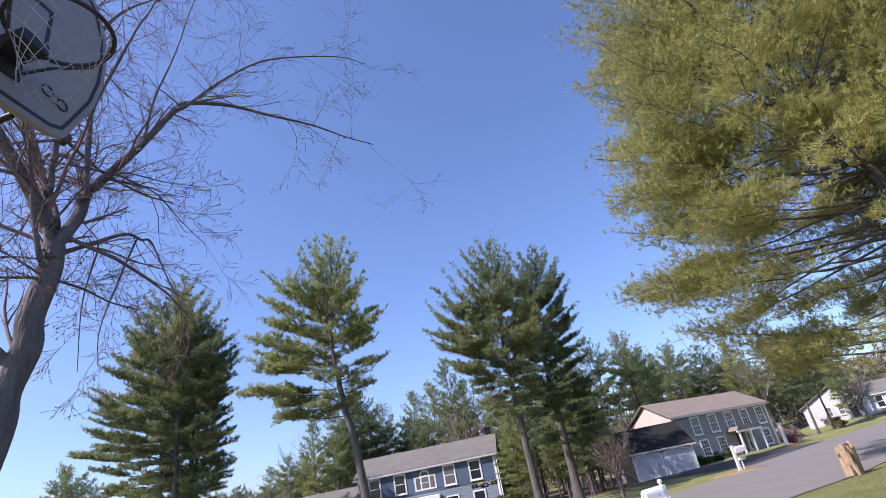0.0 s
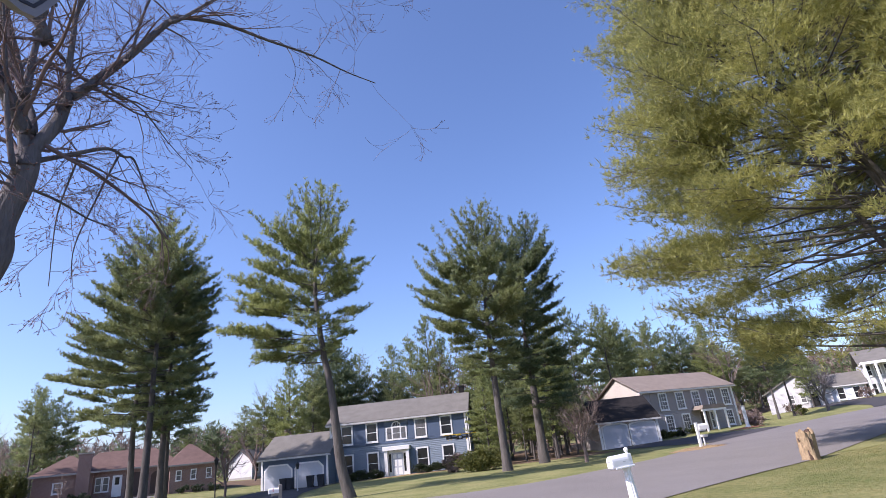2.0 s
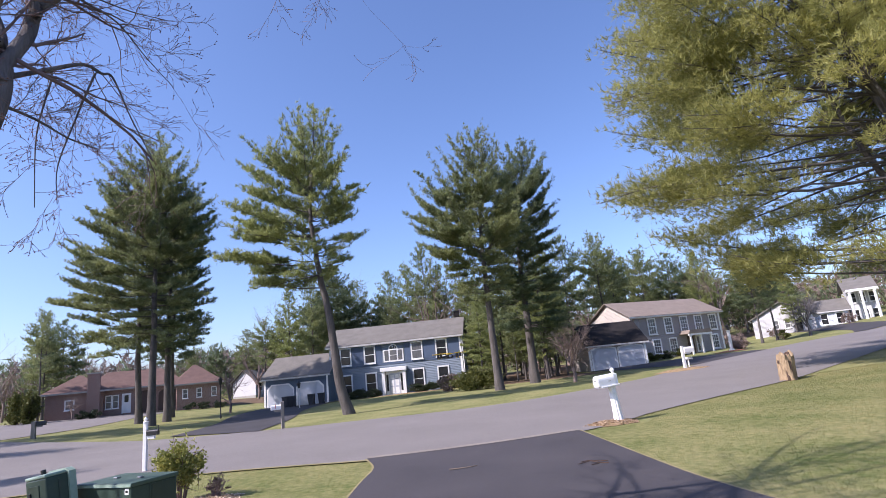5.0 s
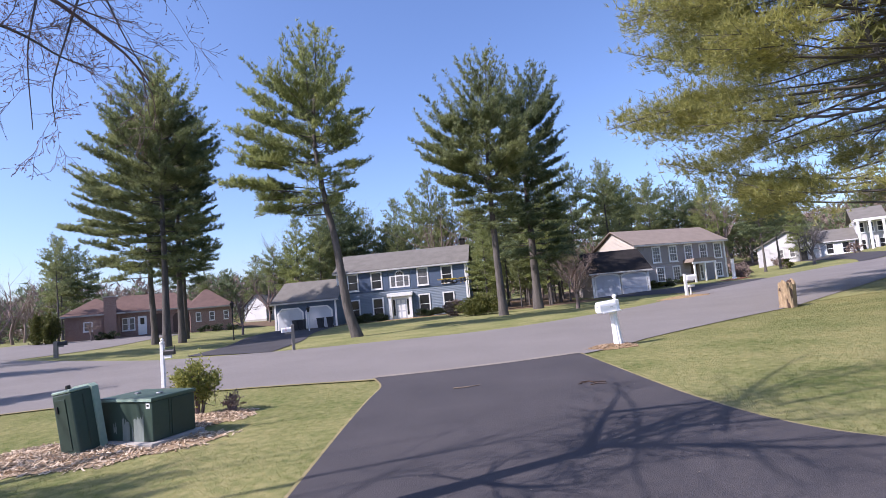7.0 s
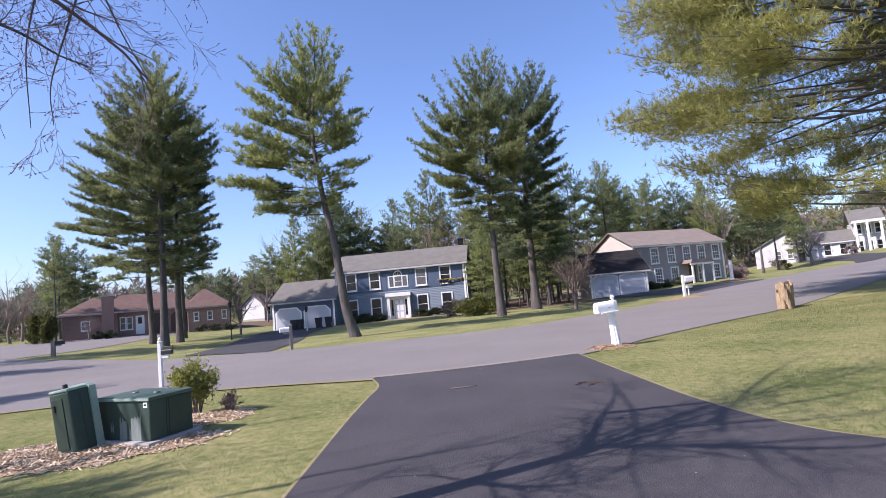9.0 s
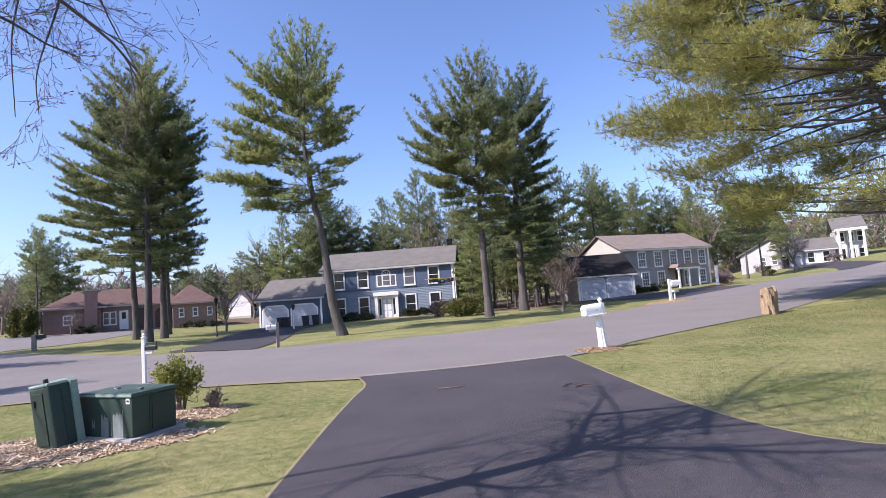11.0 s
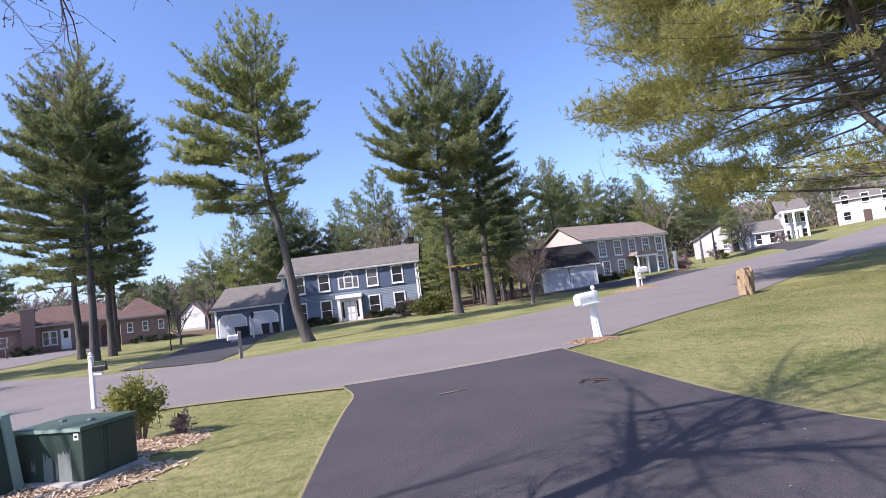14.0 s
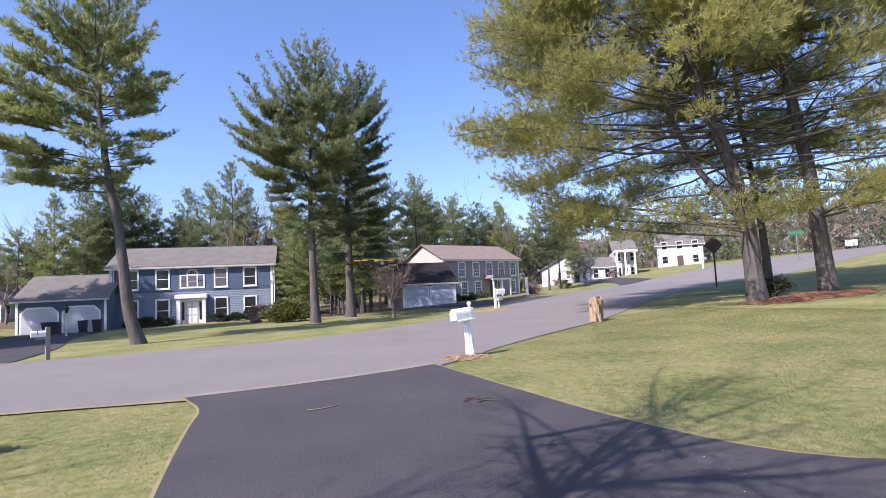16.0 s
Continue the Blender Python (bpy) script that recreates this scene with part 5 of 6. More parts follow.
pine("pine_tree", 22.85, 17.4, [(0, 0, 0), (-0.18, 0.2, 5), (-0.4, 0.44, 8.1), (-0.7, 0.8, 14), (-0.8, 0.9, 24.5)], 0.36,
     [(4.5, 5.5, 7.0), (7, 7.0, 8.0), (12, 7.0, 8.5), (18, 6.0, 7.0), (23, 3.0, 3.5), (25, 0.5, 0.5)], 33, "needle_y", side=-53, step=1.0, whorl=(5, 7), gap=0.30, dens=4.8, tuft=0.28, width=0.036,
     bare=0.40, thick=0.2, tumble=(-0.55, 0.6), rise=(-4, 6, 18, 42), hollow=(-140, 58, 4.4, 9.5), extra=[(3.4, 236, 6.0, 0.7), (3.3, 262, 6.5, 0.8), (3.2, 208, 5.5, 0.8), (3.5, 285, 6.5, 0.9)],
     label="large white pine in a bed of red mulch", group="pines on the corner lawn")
near_maple()
# added trees, most out of view, placed to shade the street, lawns and garage
for x, y, turn, s in ((-20.6, 11.0, 70, 0.5), (-29.5, 19.0, 160, 0.62), (-23.9, 48.6, 40, 0.95), (-14.5, 1.0, 200, 0.55), (-33.5, 27.5, 110, 1.35)):
    copy_thing(bpy.data.objects["pine_tree.002"], pose(x, y, float(gz(x, y)), 0, 0, turn) @ Matrix.Diagonal((s, s, s, 1)))

# distant wood: a few grown trees, repeated
FAR_CROWNS = (((4.0, 2.0), (6.5, 3.6), (10, 3.4), (14, 2.4), (17, 1.2), (18.2, 0.3)), ((6.5, 2.4), (8.5, 3.8), (12, 3.9), (15.5, 3.0), (17.6, 1.6), (18.4, 0.5)),
              ((8.5, 1.6), (10.5, 3.0), (14, 3.2), (17, 2.2), (18.4, 0.7)), ((3.0, 2.6), (6, 3.4), (10, 3.0), (14, 2.2), (18, 0.3)))
far_pines = [pine("pine_tree", *p, [(0, 0, 0), (0.1, 0, 6), (0.0, 0.1, 12), (0.1, 0.1, 17.8)], 0.24, [(h, r, r) for h, r in FAR_CROWNS[i]], 50 + i,
                  ("needle", "needle_d", "needle", "needle_l")[i], step=1.0, whorl=(5, 7), gap=0.36, dens=3.6, tuft=0.44, width=0.095, blades=4, thick=0.14, wood=False,
                  label="distant white pine in the wood behind the houses", group="wood behind the houses")
             for i, p in enumerate(((-7.6, 85.6), (-15.4, 76.3), (23.6, 76.0), (0.5, 84.0)))]
FAR_PINES = [(-49.8, 68.9, 13.0), (-50.1, 72.4, 12.2), (-23.0, 71.4, 10.3), (-18.7, 67.5, 13.7), (-16.8, 72.1, 15.4), (-14.5, 76.6, 17.3), (-12.0, 81.1, 16.1),
             (-4.8, 89.9, 19.7), (-1.6, 84.0, 21.5), (18.1, 73.8, 17.7), (26.6, 79.7, 16.2), (31.9, 89.5, 16.1), (33.5, 85.7, 15.6), (38.9, 87.7, 15.3),
             (41.6, 88.7, 13.7), (40.9, 82.4, 13.9), (-35.2, 98.9, 11.9), (-41.8, 101.8, 9.7), (-43.4, 95.6, 8.5), (3.7, 49.9, 8.1), (8.6, 54.3, 8.2),
             (29.5, 91.8, 17.8), (37.1, 94.3, 18.0), (47.1, 95.2, 16.5), (52.8, 92.1, 13.7), (59.6, 93.7, 12.2)]
FAR_PINES += [(-42.7, 58.4, 11.5), (9.6, 50.0, 13.5), (11.4, 54.5, 12.5), (36.0, 60.5, 10.5), (39.0, 62.5, 10.0), (46.8, 70.5, 9.0)]
rng = random.Random(5)
# thickets beside and behind the blue house
FAR_PINES += [(rng.uniform(3.6, 13.5), rng.uniform(49, 72), rng.uniform(5, 13)) for k in range(22)]
FAR_PINES += [(rng.uniform(-22, 16), rng.uniform(72, 92), rng.uniform(9, 15)) for k in range(16)]
FAR_PINES += [(rng.uniform(24, 50), rng.uniform(84, 104), rng.uniform(9, 14)) for k in range(10)]
for i, (x, y, h) in enumerate(FAR_PINES):
    s = h / 18.0
    w = s * rng.uniform(0.85, 1.2)
    copy_thing(far_pines[i % 4], pose(x, y, float(gz(x, y)), 0, 0, rng.uniform(0, 360)) @ Matrix.Diagonal((w, w, s, 1)))
far_bare = [bare_tree("bare_tree", x, y, 14, 70 + i, "distant leafless grey-brown tree", kids=3, group="leafless trees in the wood") for i, (x, y) in enumerate(((3.0, 90), (33, 92), (-62, 60)))]
FAR_BARE = [(2.6, 92.0, 20.8), (38.6, 92.2, 17.3), (-16.0, 93.6, 15.9), (0.3, 78.0, 15.6), (-56.9, 69.7, 9.6), (-62.2, 78.3, 8.7), (-52.0, 67.2, 6.9),
             (-28.6, 85.3, 9.1), (93.7, 105.0, 11.1), (108.9, 104.0, 8.7), (117.0, 94.6, 7.7), (122.4, 87.2, 8.4), (127.0, 80.2, 6.7), (129.9, 75.2, 5.4),
             (78.4, 104.8, 10.7)]
FAR_BARE += [(rng.uniform(-30, 50), rng.uniform(78, 100), rng.uniform(11, 17)) for k in range(14)]
for i, (x, y, h) in enumerate(FAR_BARE):
    s = h / 14.0
    copy_thing(far_bare[i % 3], pose(x, y, float(gz(x, y)), 0, 0, rng.uniform(0, 360)) @ Matrix.Diagonal((s, s, s, 1)))


# bare trees added out of view on the left, to dapple the near lawn
for x, y, turn, k in ((-11.6, 2.7, 30, 0.72), (-10.2, 0.2, 140, 0.66)):
    copy_thing(far_bare[0], pose(x, y, float(gz(x, y)), 0, 0, turn) @ Matrix.Diagonal((k, k, k, 1)))


def far_woods(name, seed, n, material, hmin, hmax, dist, size, label, arc=(-68, 75), gap=0.0):
    """The woods that close the view: clumps of twigs or needles up to an uneven skyline."""
    rng = np.random.default_rng(seed)
    a = np.radians(rng.uniform(*arc, n))
    d = rng.uniform(*dist, n)
    sky = hmin + (hmax - hmin) * (0.5 + 0.25 * np.sin(a * 23 + seed) + 0.15 * np.sin(a * 57) + 0.10 * np.sin(a * 131 + 1))
    h = sky * rng.uniform(0.0, 1.0, n) ** 0.8
    x, y = d * np.sin(a), d * np.cos(a)
    P = np.stack([x, y, gz(x, y) + h], -1)
    D = np.concatenate([rng.normal(0, 0.5, (n, 2)), np.full((n, 1), 1.0)], 1)
    v, f = tufts(P, D, size, size * 0.16, 5, rng, 0.6)
    tagged(arrays(name, v, f, material), label, "woods", kind="stuff")


far_woods("far_leafless_woods", 91, 26000, "greytwig", 6.0, 11.0, (112, 165), 1.4, "distant leafless grey-brown woods")
far_woods("far_evergreen_woods", 92, 16000, "needle_d", 4.0, 11.0, (105, 150), 1.2, "distant dark evergreen woods")


# ---- shrubs and beds ----
def leafy(name, x, y, rx, ry, h, seed, leaves, n=1500, size=0.06, label="", category="shrub", group="", z0=0.05, wood="twig", stems=9, boxy=False, z=None):
    """A shrub: stems from the ground and small leaves gathered in uneven clumps."""
    rng = np.random.default_rng(seed)
    b = thing(name, x, y, z, label=label, category=category, group=group)
    T = Tubes()
    C = []
    for k in range(stems):
        a = rng.uniform(0, 2 * math.pi)
        q = rng.uniform(0.2, 0.95)
        e = np.array([math.cos(a) * rx * q, math.sin(a) * ry * q, h * rng.uniform(0.55, 0.98)])
        p = smoothed([(0.06 * math.cos(a), 0.06 * math.sin(a), -0.05), e * np.array([0.45, 0.45, 0.5]), e], 3)
        T.add(p, np.linspace(0.012 + 0.006 * h, 0.004, len(p)), 4)
        for s in (0.4, 0.6, 0.8):
            o = e * np.array([s, s, s])
            d = rng.normal(0, 0.2, 3) * np.array([rx, ry, h]) + [0, 0, 0.1 * h]
            T.add(np.stack([o, o + d * 0.6, o + d]), np.array([0.008, 0.006, 0.003]), 3)
    T.mesh("stem_wood", wood, b)
    m = max(14, n // 60)
    if boxy:
        cc = rng.uniform(-1, 1, (m, 3)) * np.array([rx * 0.9, ry * 0.9, 0.45 * h]) + [0, 0, 0.5 * h]
    else:
        d = rng.normal(0, 1, (m, 3))
        d /= np.linalg.norm(d, axis=1)[:, None]
        d *= rng.uniform(0.45, 1.0, (m, 1))
        cc = d * np.array([rx, ry, 0.5 * (h - z0)]) + [0, 0, z0 + 0.5 * (h - z0)]
    P = np.repeat(cc, n // m, 0)
    P = P + rng.normal(0, 1, P.shape) * np.array([rx, ry, 0.5 * h]) * 0.16
    P = P[P[:, 2] > 0.03]
    D = P - np.array([0, 0, 0.3 * h])
    v, f = tufts(P, D, size, size * 0.6, 3, rng, 0.9)
    arrays("leaves", v, f, leaves, b)
    return b


def bed(name, x, y, rx, ry, material, label, seed, chips=0, chip_material="chip", hump=0.05, clump=0.0):
    """A low bed of mulch with an uneven edge; its loose pieces are real."""
    rng = np.random.default_rng(seed)
    n, rings = 40, 7
    ph = rng.uniform(0, 6.28, 4)
    v = [(x, y, float(gz(x, y)) + hump + 0.02)]
    edge = lambda a: 1 + 0.10 * math.sin(2 * a + ph[0]) + 0.07 * math.sin(5 * a + ph[1]) + 0.04 * math.sin(9 * a + ph[2])
    for k in range(1, rings + 1):
        for i in range(n):
            a = 2 * math.pi * i / n
            q = k / rings * edge(a)
            px, py = x + rx * q * math.cos(a), y + ry * q * math.sin(a)
            v.append((px, py, float(gz(px, py)) + 0.012 + hump * (1 - (k / rings) ** 2) + rng.normal(0, 0.006) * (k < rings)))
    f = [[0, 1 + i, 1 + (i + 1) % n] for i in range(n)]
    for k in range(rings - 1):
        o = 1 + k * n
        f += [[o + i, o + n + i, o + n + (i + 1) % n, o + (i + 1) % n] for i in range(n)]
    b = arrays(name, v, f, material)
    tagged(b, label, "mulch bed", kind="structure")
    if chips:
        V, F = [], []
        for k in range(chips):
            a, q = rng.uniform(0, 6.283), math.sqrt(rng.uniform(0, 1)) * rng.uniform(0.98, 1.12)
            px, py = x + rx * q * edge(a) * math.cos(a), y + ry * q * edge(a) * math.sin(a)
            m = pose(px, py, float(gz(px, py)) + 0.012 + 0.012 * (q < 0.9) + hump * (1 - min(1, q) ** 2), rng.normal(0, 22), rng.normal(0, 22), rng.uniform(0, 360))
            l, w, t = rng.uniform(0.015, 0.05), rng.uniform(0.005, 0.013), rng.uniform(0.002, 0.006)
            o = len(V)
            V += [tuple(m @ Vector((sx * l, sy * w * (1 if sx < 0 else 0.6), sz * t))) for sx in (-1, 1) for sy in (-1, 1) for sz in (-1, 1)]
            F += [[o + i for i in q4] for q4 in ((0, 1, 3, 2), (4, 6, 7, 5), (0, 4, 5, 1), (2, 3, 7, 6), (0, 2, 6, 4), (1, 5, 7, 3))]
        c = arrays("wood_chips", V, F, chip_material, b)
        c["kind"] = "stuff"
    return b


bed("bed_utility", -5.15, 7.5, 1.65, 0.95, "mulch", "pale wood-chip mulch round utility boxes", 3, 2600, hump=0.06)
bed("bed_shrub", -4.15, 8.95, 0.75, 0.55, "mulch", "wood-chip mulch under a shrub", 4, 900, hump=0.05)
bed("bed_mailbox", 3.72, 12.75, 0.62, 0.36, "brownmulch", "brown mulch mound at a mailbox post", 5, 500, "brownchip", hump=0.05)
bed("bed_pines", 21.4, 17.2, 3.4, 1.5, "redmulch", "red-brown mulch bed under the corner pines", 6, 900, "redmulch", hump=0.15)
bed("bed_neighbour_mailbox", 14.6, 33.4, 1.7, 0.9, "brownmulch", "brown mulch bed beside a driveway mouth", 7, 300, "brownchip", hump=0.12)
bed("bed_lamp", 27.4, 51.3, 1.4, 1.0, "redmulch", "red-brown bed round a lamp post", 8, 0, hump=0.1)
bed("bed_house", -2.0, 53.9, 6.6, 0.8, "brownmulch", "dark mulch bed under foundation shrubs", 9, 0, hump=0.06)

leafy("shrub", -4.5, 9.38, 0.42, 0.40, 0.98, 1, "shrubleaf", 1900, 0.05, "yellow-green leafy shrub beside the utility boxes", stems=16, z0=0.28)
leafy("shrub", -3.85, 9.3, 0.22, 0.2, 0.36, 2, "greytwig", 160, 0.04, "small nearly leafless shrub in mulch", stems=18, z0=0.05)
leafy("hedge", 2.55, 42.6, 1.9, 1.2, 1.45, 3, "hedge", 5200, 0.13, "clipped yellow-green yew hedge beside a pine trunk", "hedge", stems=8, z0=0.0)
leafy("hedge", 0.5, 46.5, 0.9, 0.8, 1.25, 4, "greytwig", 1500, 0.13, "sparse grey-green shrub beside a house corner", "hedge", z0=0.0)
for i, (x, y, rx, h) in enumerate(((-9.4, 53.9, 0.6, 0.75), (-8.3, 53.9, 0.75, 0.95), (-7.0, 53.9, 0.85, 0.85), (-2.6, 53.7, 1.1, 0.8), (-0.9, 53.7, 1.1, 0.8), (0.6, 53.8, 0.7, 0.7))):
    leafy("foundation_shrub", x, y, rx, 0.55, h, 10 + i, "hedge_d", 1100, 0.12, "dark rounded evergreen shrub against a house", group="foundation shrubs", z0=0.0)
for i, (x, y, rx, h) in enumerate(((22.4, 57.4, 0.8, 0.8), (24.2, 58.2, 0.9, 0.7), (26.0, 59.2, 0.8, 0.9), (32.0, 63.2, 1.0, 1.0), (33.6, 64.4, 0.9, 1.1))):
    leafy("foundation_shrub", x, y, rx, 0.6, h, 20 + i, "hedge_d" if i % 2 else "hedge", 700, 0.13, "rounded evergreen shrub before a grey house", group="shrubs before the grey house", z0=0.0)
leafy("arborvitae", -41.6, 55.6, 0.85, 0.8, 3.1, 30, "hedge", 2200, 0.2, "clipped upright evergreen at a brick house corner", "shrub", z0=0.0)
leafy("arborvitae", -42.9, 55.9, 0.8, 0.8, 2.9, 31, "hedge", 2000, 0.2, "clipped upright evergreen at a brick house corner", "shrub", z0=0.0)
for i, (x, y) in enumerate(((-28.6, 62.2), (-27.3, 63.0), (-25.9, 64.0), (-36.9, 58.9), (-37.8, 58.2))):
    leafy("foundation_shrub", x, y, 0.7, 0.6, 0.8, 40 + i, "hedge_d", 500, 0.15, "dark low shrub before a brick house", group="shrubs before the brick house", z0=0.0)
leafy("laurel_shrub", 21.0, 18.6, 1.0, 0.7, 1.0, 50, "hedge_d", 900, 0.12, "open dark-leaved shrub between pine trunks", z0=0.2)
leafy("shrub", 38.5, 60.5, 0.6, 0.6, 1.0, 51, "hedge", 500, 0.15, "small green conical shrub at a driveway edge", z0=0.0)
for i, (x, y, h) in enumerate(((29.3, 53.6, 1.5), (28.4, 51.6, 1.0), (30.6, 55.5, 1.3), (41.5, 66.5, 1.3), (50.5, 66.0, 1.4))):
    leafy("bare_shrub", x, y, 0.9, 0.8, h, 60 + i, "greytwig", 500, 0.13, "leafless reddish-brown shrub in a mulch bed", z0=0.1, stems=22, group="leafless shrubs")
bare_tree("ornamental_tree", -19.0, 49.0, 4.3, 81, "small bare dark ornamental tree in a lawn", "twig", 3, 4, 0.8, 0.10)
bare_tree("ornamental_tree", 8.6, 36.2, 3.7, 82, "small weeping ornamental tree with brown twigs", "greytwig", 3, 6, 0.9, 0.12)
bare_tree("ornamental_tree", 42.2, 61.5, 5.2, 83, "bare spreading tree before a white house", "bark2", 3, 5, 0.8, 0.16)
bare_tree("ornamental_tree", -44.5, 52.5, 5.5, 84, "bare street tree beside a brick house", "twig", 3, 4, 0.7, 0.12)
bare_tree("ornamental_tree", -38.6, 57.6, 2.6, 85, "small round bare tree before a brick wall", "greytwig", 3, 5, 0.9, 0.06)


# ---- mailboxes ----
def box_shell(l, w, h, n=8):
    """A mailbox body: flat floor, round top, along +x."""
    out = [(-w / 2, 0), (w / 2, 0), (w / 2, h - w / 2)]
    out += [(w / 2 * math.cos(math.pi * i / n), h - w / 2 + w / 2 * math.sin(math.pi * i / n)) for i in range(1, n)]
    out += [(-w / 2, h - w / 2)]
    m = Matrix(((0, 0, 1, 0), (1, 0, 0, 0), (0, 1, 0, 0), (0, 0, 0, 1)))
    return prism(bmesh.new(), out, l, m)


def near_mailbox():
    b = thing("mailbox", 3.9, 12.82, rz=0, label="white post-mounted mailbox with a ball finial and fluted post", category="mailbox")
    tilt = pose(0, 0, 0, 0, -4.0, 0)
    post = part("post", lathe(bmesh.new(), [(0.12, -0.2), (0.115, 0.12), (0.105, 0.2), (0.085, 0.75), (0.10, 0.82), (0.085, 0.86)], 24, tilt, 0.16, 8), "white", b, "fluted white post")
    up = tilt @ Matrix.Translation((0, 0, 0.84))
    part("shelf", cube(-0.34, 0.16, -0.13, 0.13, -0.015, 0.02, 0.008, up @ pose(0, 0, 0, 0, 0, 18)), "white", b)
    m = up @ pose(0, 0, 0.02, 0, 0, 18)
    bx = part("box", box_shell(0.44, 0.22, 0.25), "white", b, "white rounded mailbox")
    bx.data.transform(m @ Matrix.Translation((-0.38, 0, 0)))
    door = part("door", box_shell(0.014, 0.205, 0.235), "white", bx)
    door.data.transform(m @ Matrix.Translation((-0.396, 0, 0.004)))
    part("handle", cube(-0.415, -0.392, -0.02, 0.02, 0.13, 0.15, 0.004, m), "metal", bx)
    part("number_plate", cube(-0.12, -0.05, -0.114, -0.111, 0.085, 0.11, 0, m), "trim", bx)
    part("upper_post", cube(0.06, 0.17, -0.075, 0.075, 0.0, 0.24, 0.012, m), "white", post)
    part("finial", lathe(bmesh.new(), [(0.03, 0.235), (0.035, 0.25), (0.02, 0.265), (0.045, 0.29), (0.055, 0.32), (0.04, 0.355), (0.01, 0.37)], 14, m @ Matrix.Translation((0.115, 0, 0))), "white", post)


def plain_mailbox(name, x, y, rz, h, post, boxm, label, w=0.1, paper=False, finial=0.0, sz=1.0):
    b = thing(name, x, y, rz=rz, label=label, category="mailbox")
    p = part("post", cube(-w / 2, w / 2, -w / 2, w / 2, -0.2, h, 0.01), post, b)
    part("arm", cube(-0.42 * sz, w * 0.45, -w * 0.4, w * 0.4, h * 0.72 - 0.08, h * 0.72), post, b)
    bx = part("box", box_shell(0.5 * sz, 0.2 * sz, 0.25 * sz), boxm, b)
    bx.data.transform(Matrix.Translation((-0.5 * sz - w / 2, 0, h * 0.72 + 0.004)))
    fl = part("flag", cube(-0.3, -0.28, -0.115 * sz, -0.102 * sz, h * 0.78, h * 0.78 + 0.16), "red" if boxm != "black" else "black", bx)
    if paper:
        part("paper_tube", cube(-0.75, -0.35, -0.35, -0.2, h * 0.42, h * 0.42 + 0.14, 0.02), "white", b, "white newspaper tube")
        part("tube_post", cube(-0.5, -0.44, -0.3, -0.24, -0.2, h * 0.42), "white", b)
    if finial:
        part("cap", lathe(bmesh.new(), [(w * 0.75, h), (w * 0.75, h + 0.02), (w * 0.3, h + 0.04), (w * 0.5, h + finial * 0.6), (w * 0.1, h + finial)], 10), post, p)
    return b


near_mailbox()
wp = plain_mailbox("mailbox", -7.55, 14.0, 180, 1.16, "white", "black", "black mailbox on a square white post with a finial", 0.09, finial=0.13, sz=0.55)
plain_mailbox("mailbox", -6.95, 23.6, 25, 1.12, "weathered", "white", "white mailbox on a weathered wooden post", 0.13, sz=0.8)
plain_mailbox("mailbox", 14.7, 33.2, 190, 1.45, "white", "white", "white mailbox and newspaper tube on white posts", 0.15, paper=True, sz=1.3)
plain_mailbox("mailbox", -24.6, 33.4, 200, 1.0, "weathered", "black", "black mailbox on a stone-grey post by a driveway", 0.22)
plain_mailbox("mailbox", 57.0, 55.8, 200, 1.7, "white", "white", "distant white mailbox at the road edge", 0.25, sz=1.4)


# ---- utility boxes ----
def transformer():
    """Green pad-mounted steel cabinet on a concrete pad."""
    b = thing("transformer_box", -4.12, 7.30, rz=-22, label="dark green steel utility cabinet with chalky streaks on a concrete pad", category="utility box")
    w, d, h = 1.0, 0.70, 0.67
    part("pad", cube(-w - 0.07, 0.09, -0.10, d + 0.08, -0.15, 0.09, 0.012), "concrete", b, "pale concrete pad")
    body = part("body", cube(-w, 0, 0, d, 0.09, h - 0.05, 0.012), "green", b)
    lid = part("lid", cube(-w - 0.02, 0.02, -0.02, d + 0.02, h - 0.05, h, 0.014), "lidgreen", b)
    part("lid_edge", cube(-w - 0.016, 0.016, -0.026, -0.0205, h - 0.046, h - 0.012), "palegreen", lid)
    for x in (-0.72, -0.28):
        part("lifting_lug", cube(x, x + 0.07, 0.30, 0.36, h, h + 0.02, 0.005), "metal", lid)
    part("seam", cube(0.0005, 0.006, 0.26, 0.275, 0.11, h - 0.06), "darkgreen", body)
    part("side_panel", cube(0.0005, 0.01, 0.30, d - 0.03, 0.12, h - 0.07, 0.003), "darkgreen", body)
    part("label_plate", cube(-0.11, -0.04, -0.004, -0.0005, h - 0.14, h - 0.065), "white", body)
    part("label_mark", cube(-0.095, -0.055, -0.0065, -0.0045, h - 0.115, h - 0.09), "darkmetal", body)
    rng = random.Random(8)
    for x0, x1, z0, z1 in ((-0.58, -0.44, 0.09, 0.42), (-0.36, -0.17, 0.07, 0.47), (-0.40, -0.37, 0.1, 0.33), (-0.76, -0.70, 0.2, 0.36)):
        n = 7
        pts = [(x0 + (x1 - x0) * i / n, z0 + rng.uniform(-0.02, 0.02)) for i in range(n + 1)] + [(x1 - (x1 - x0) * i / n, z1 - rng.uniform(0.0, 0.14)) for i in range(n + 1)]
        part("streak", prism(bmesh.new(), pts, 0.0012, Matrix.Translation((0, -0.0004, 0)) @ STAND), "chalk", body, "chalky faded paint streak")


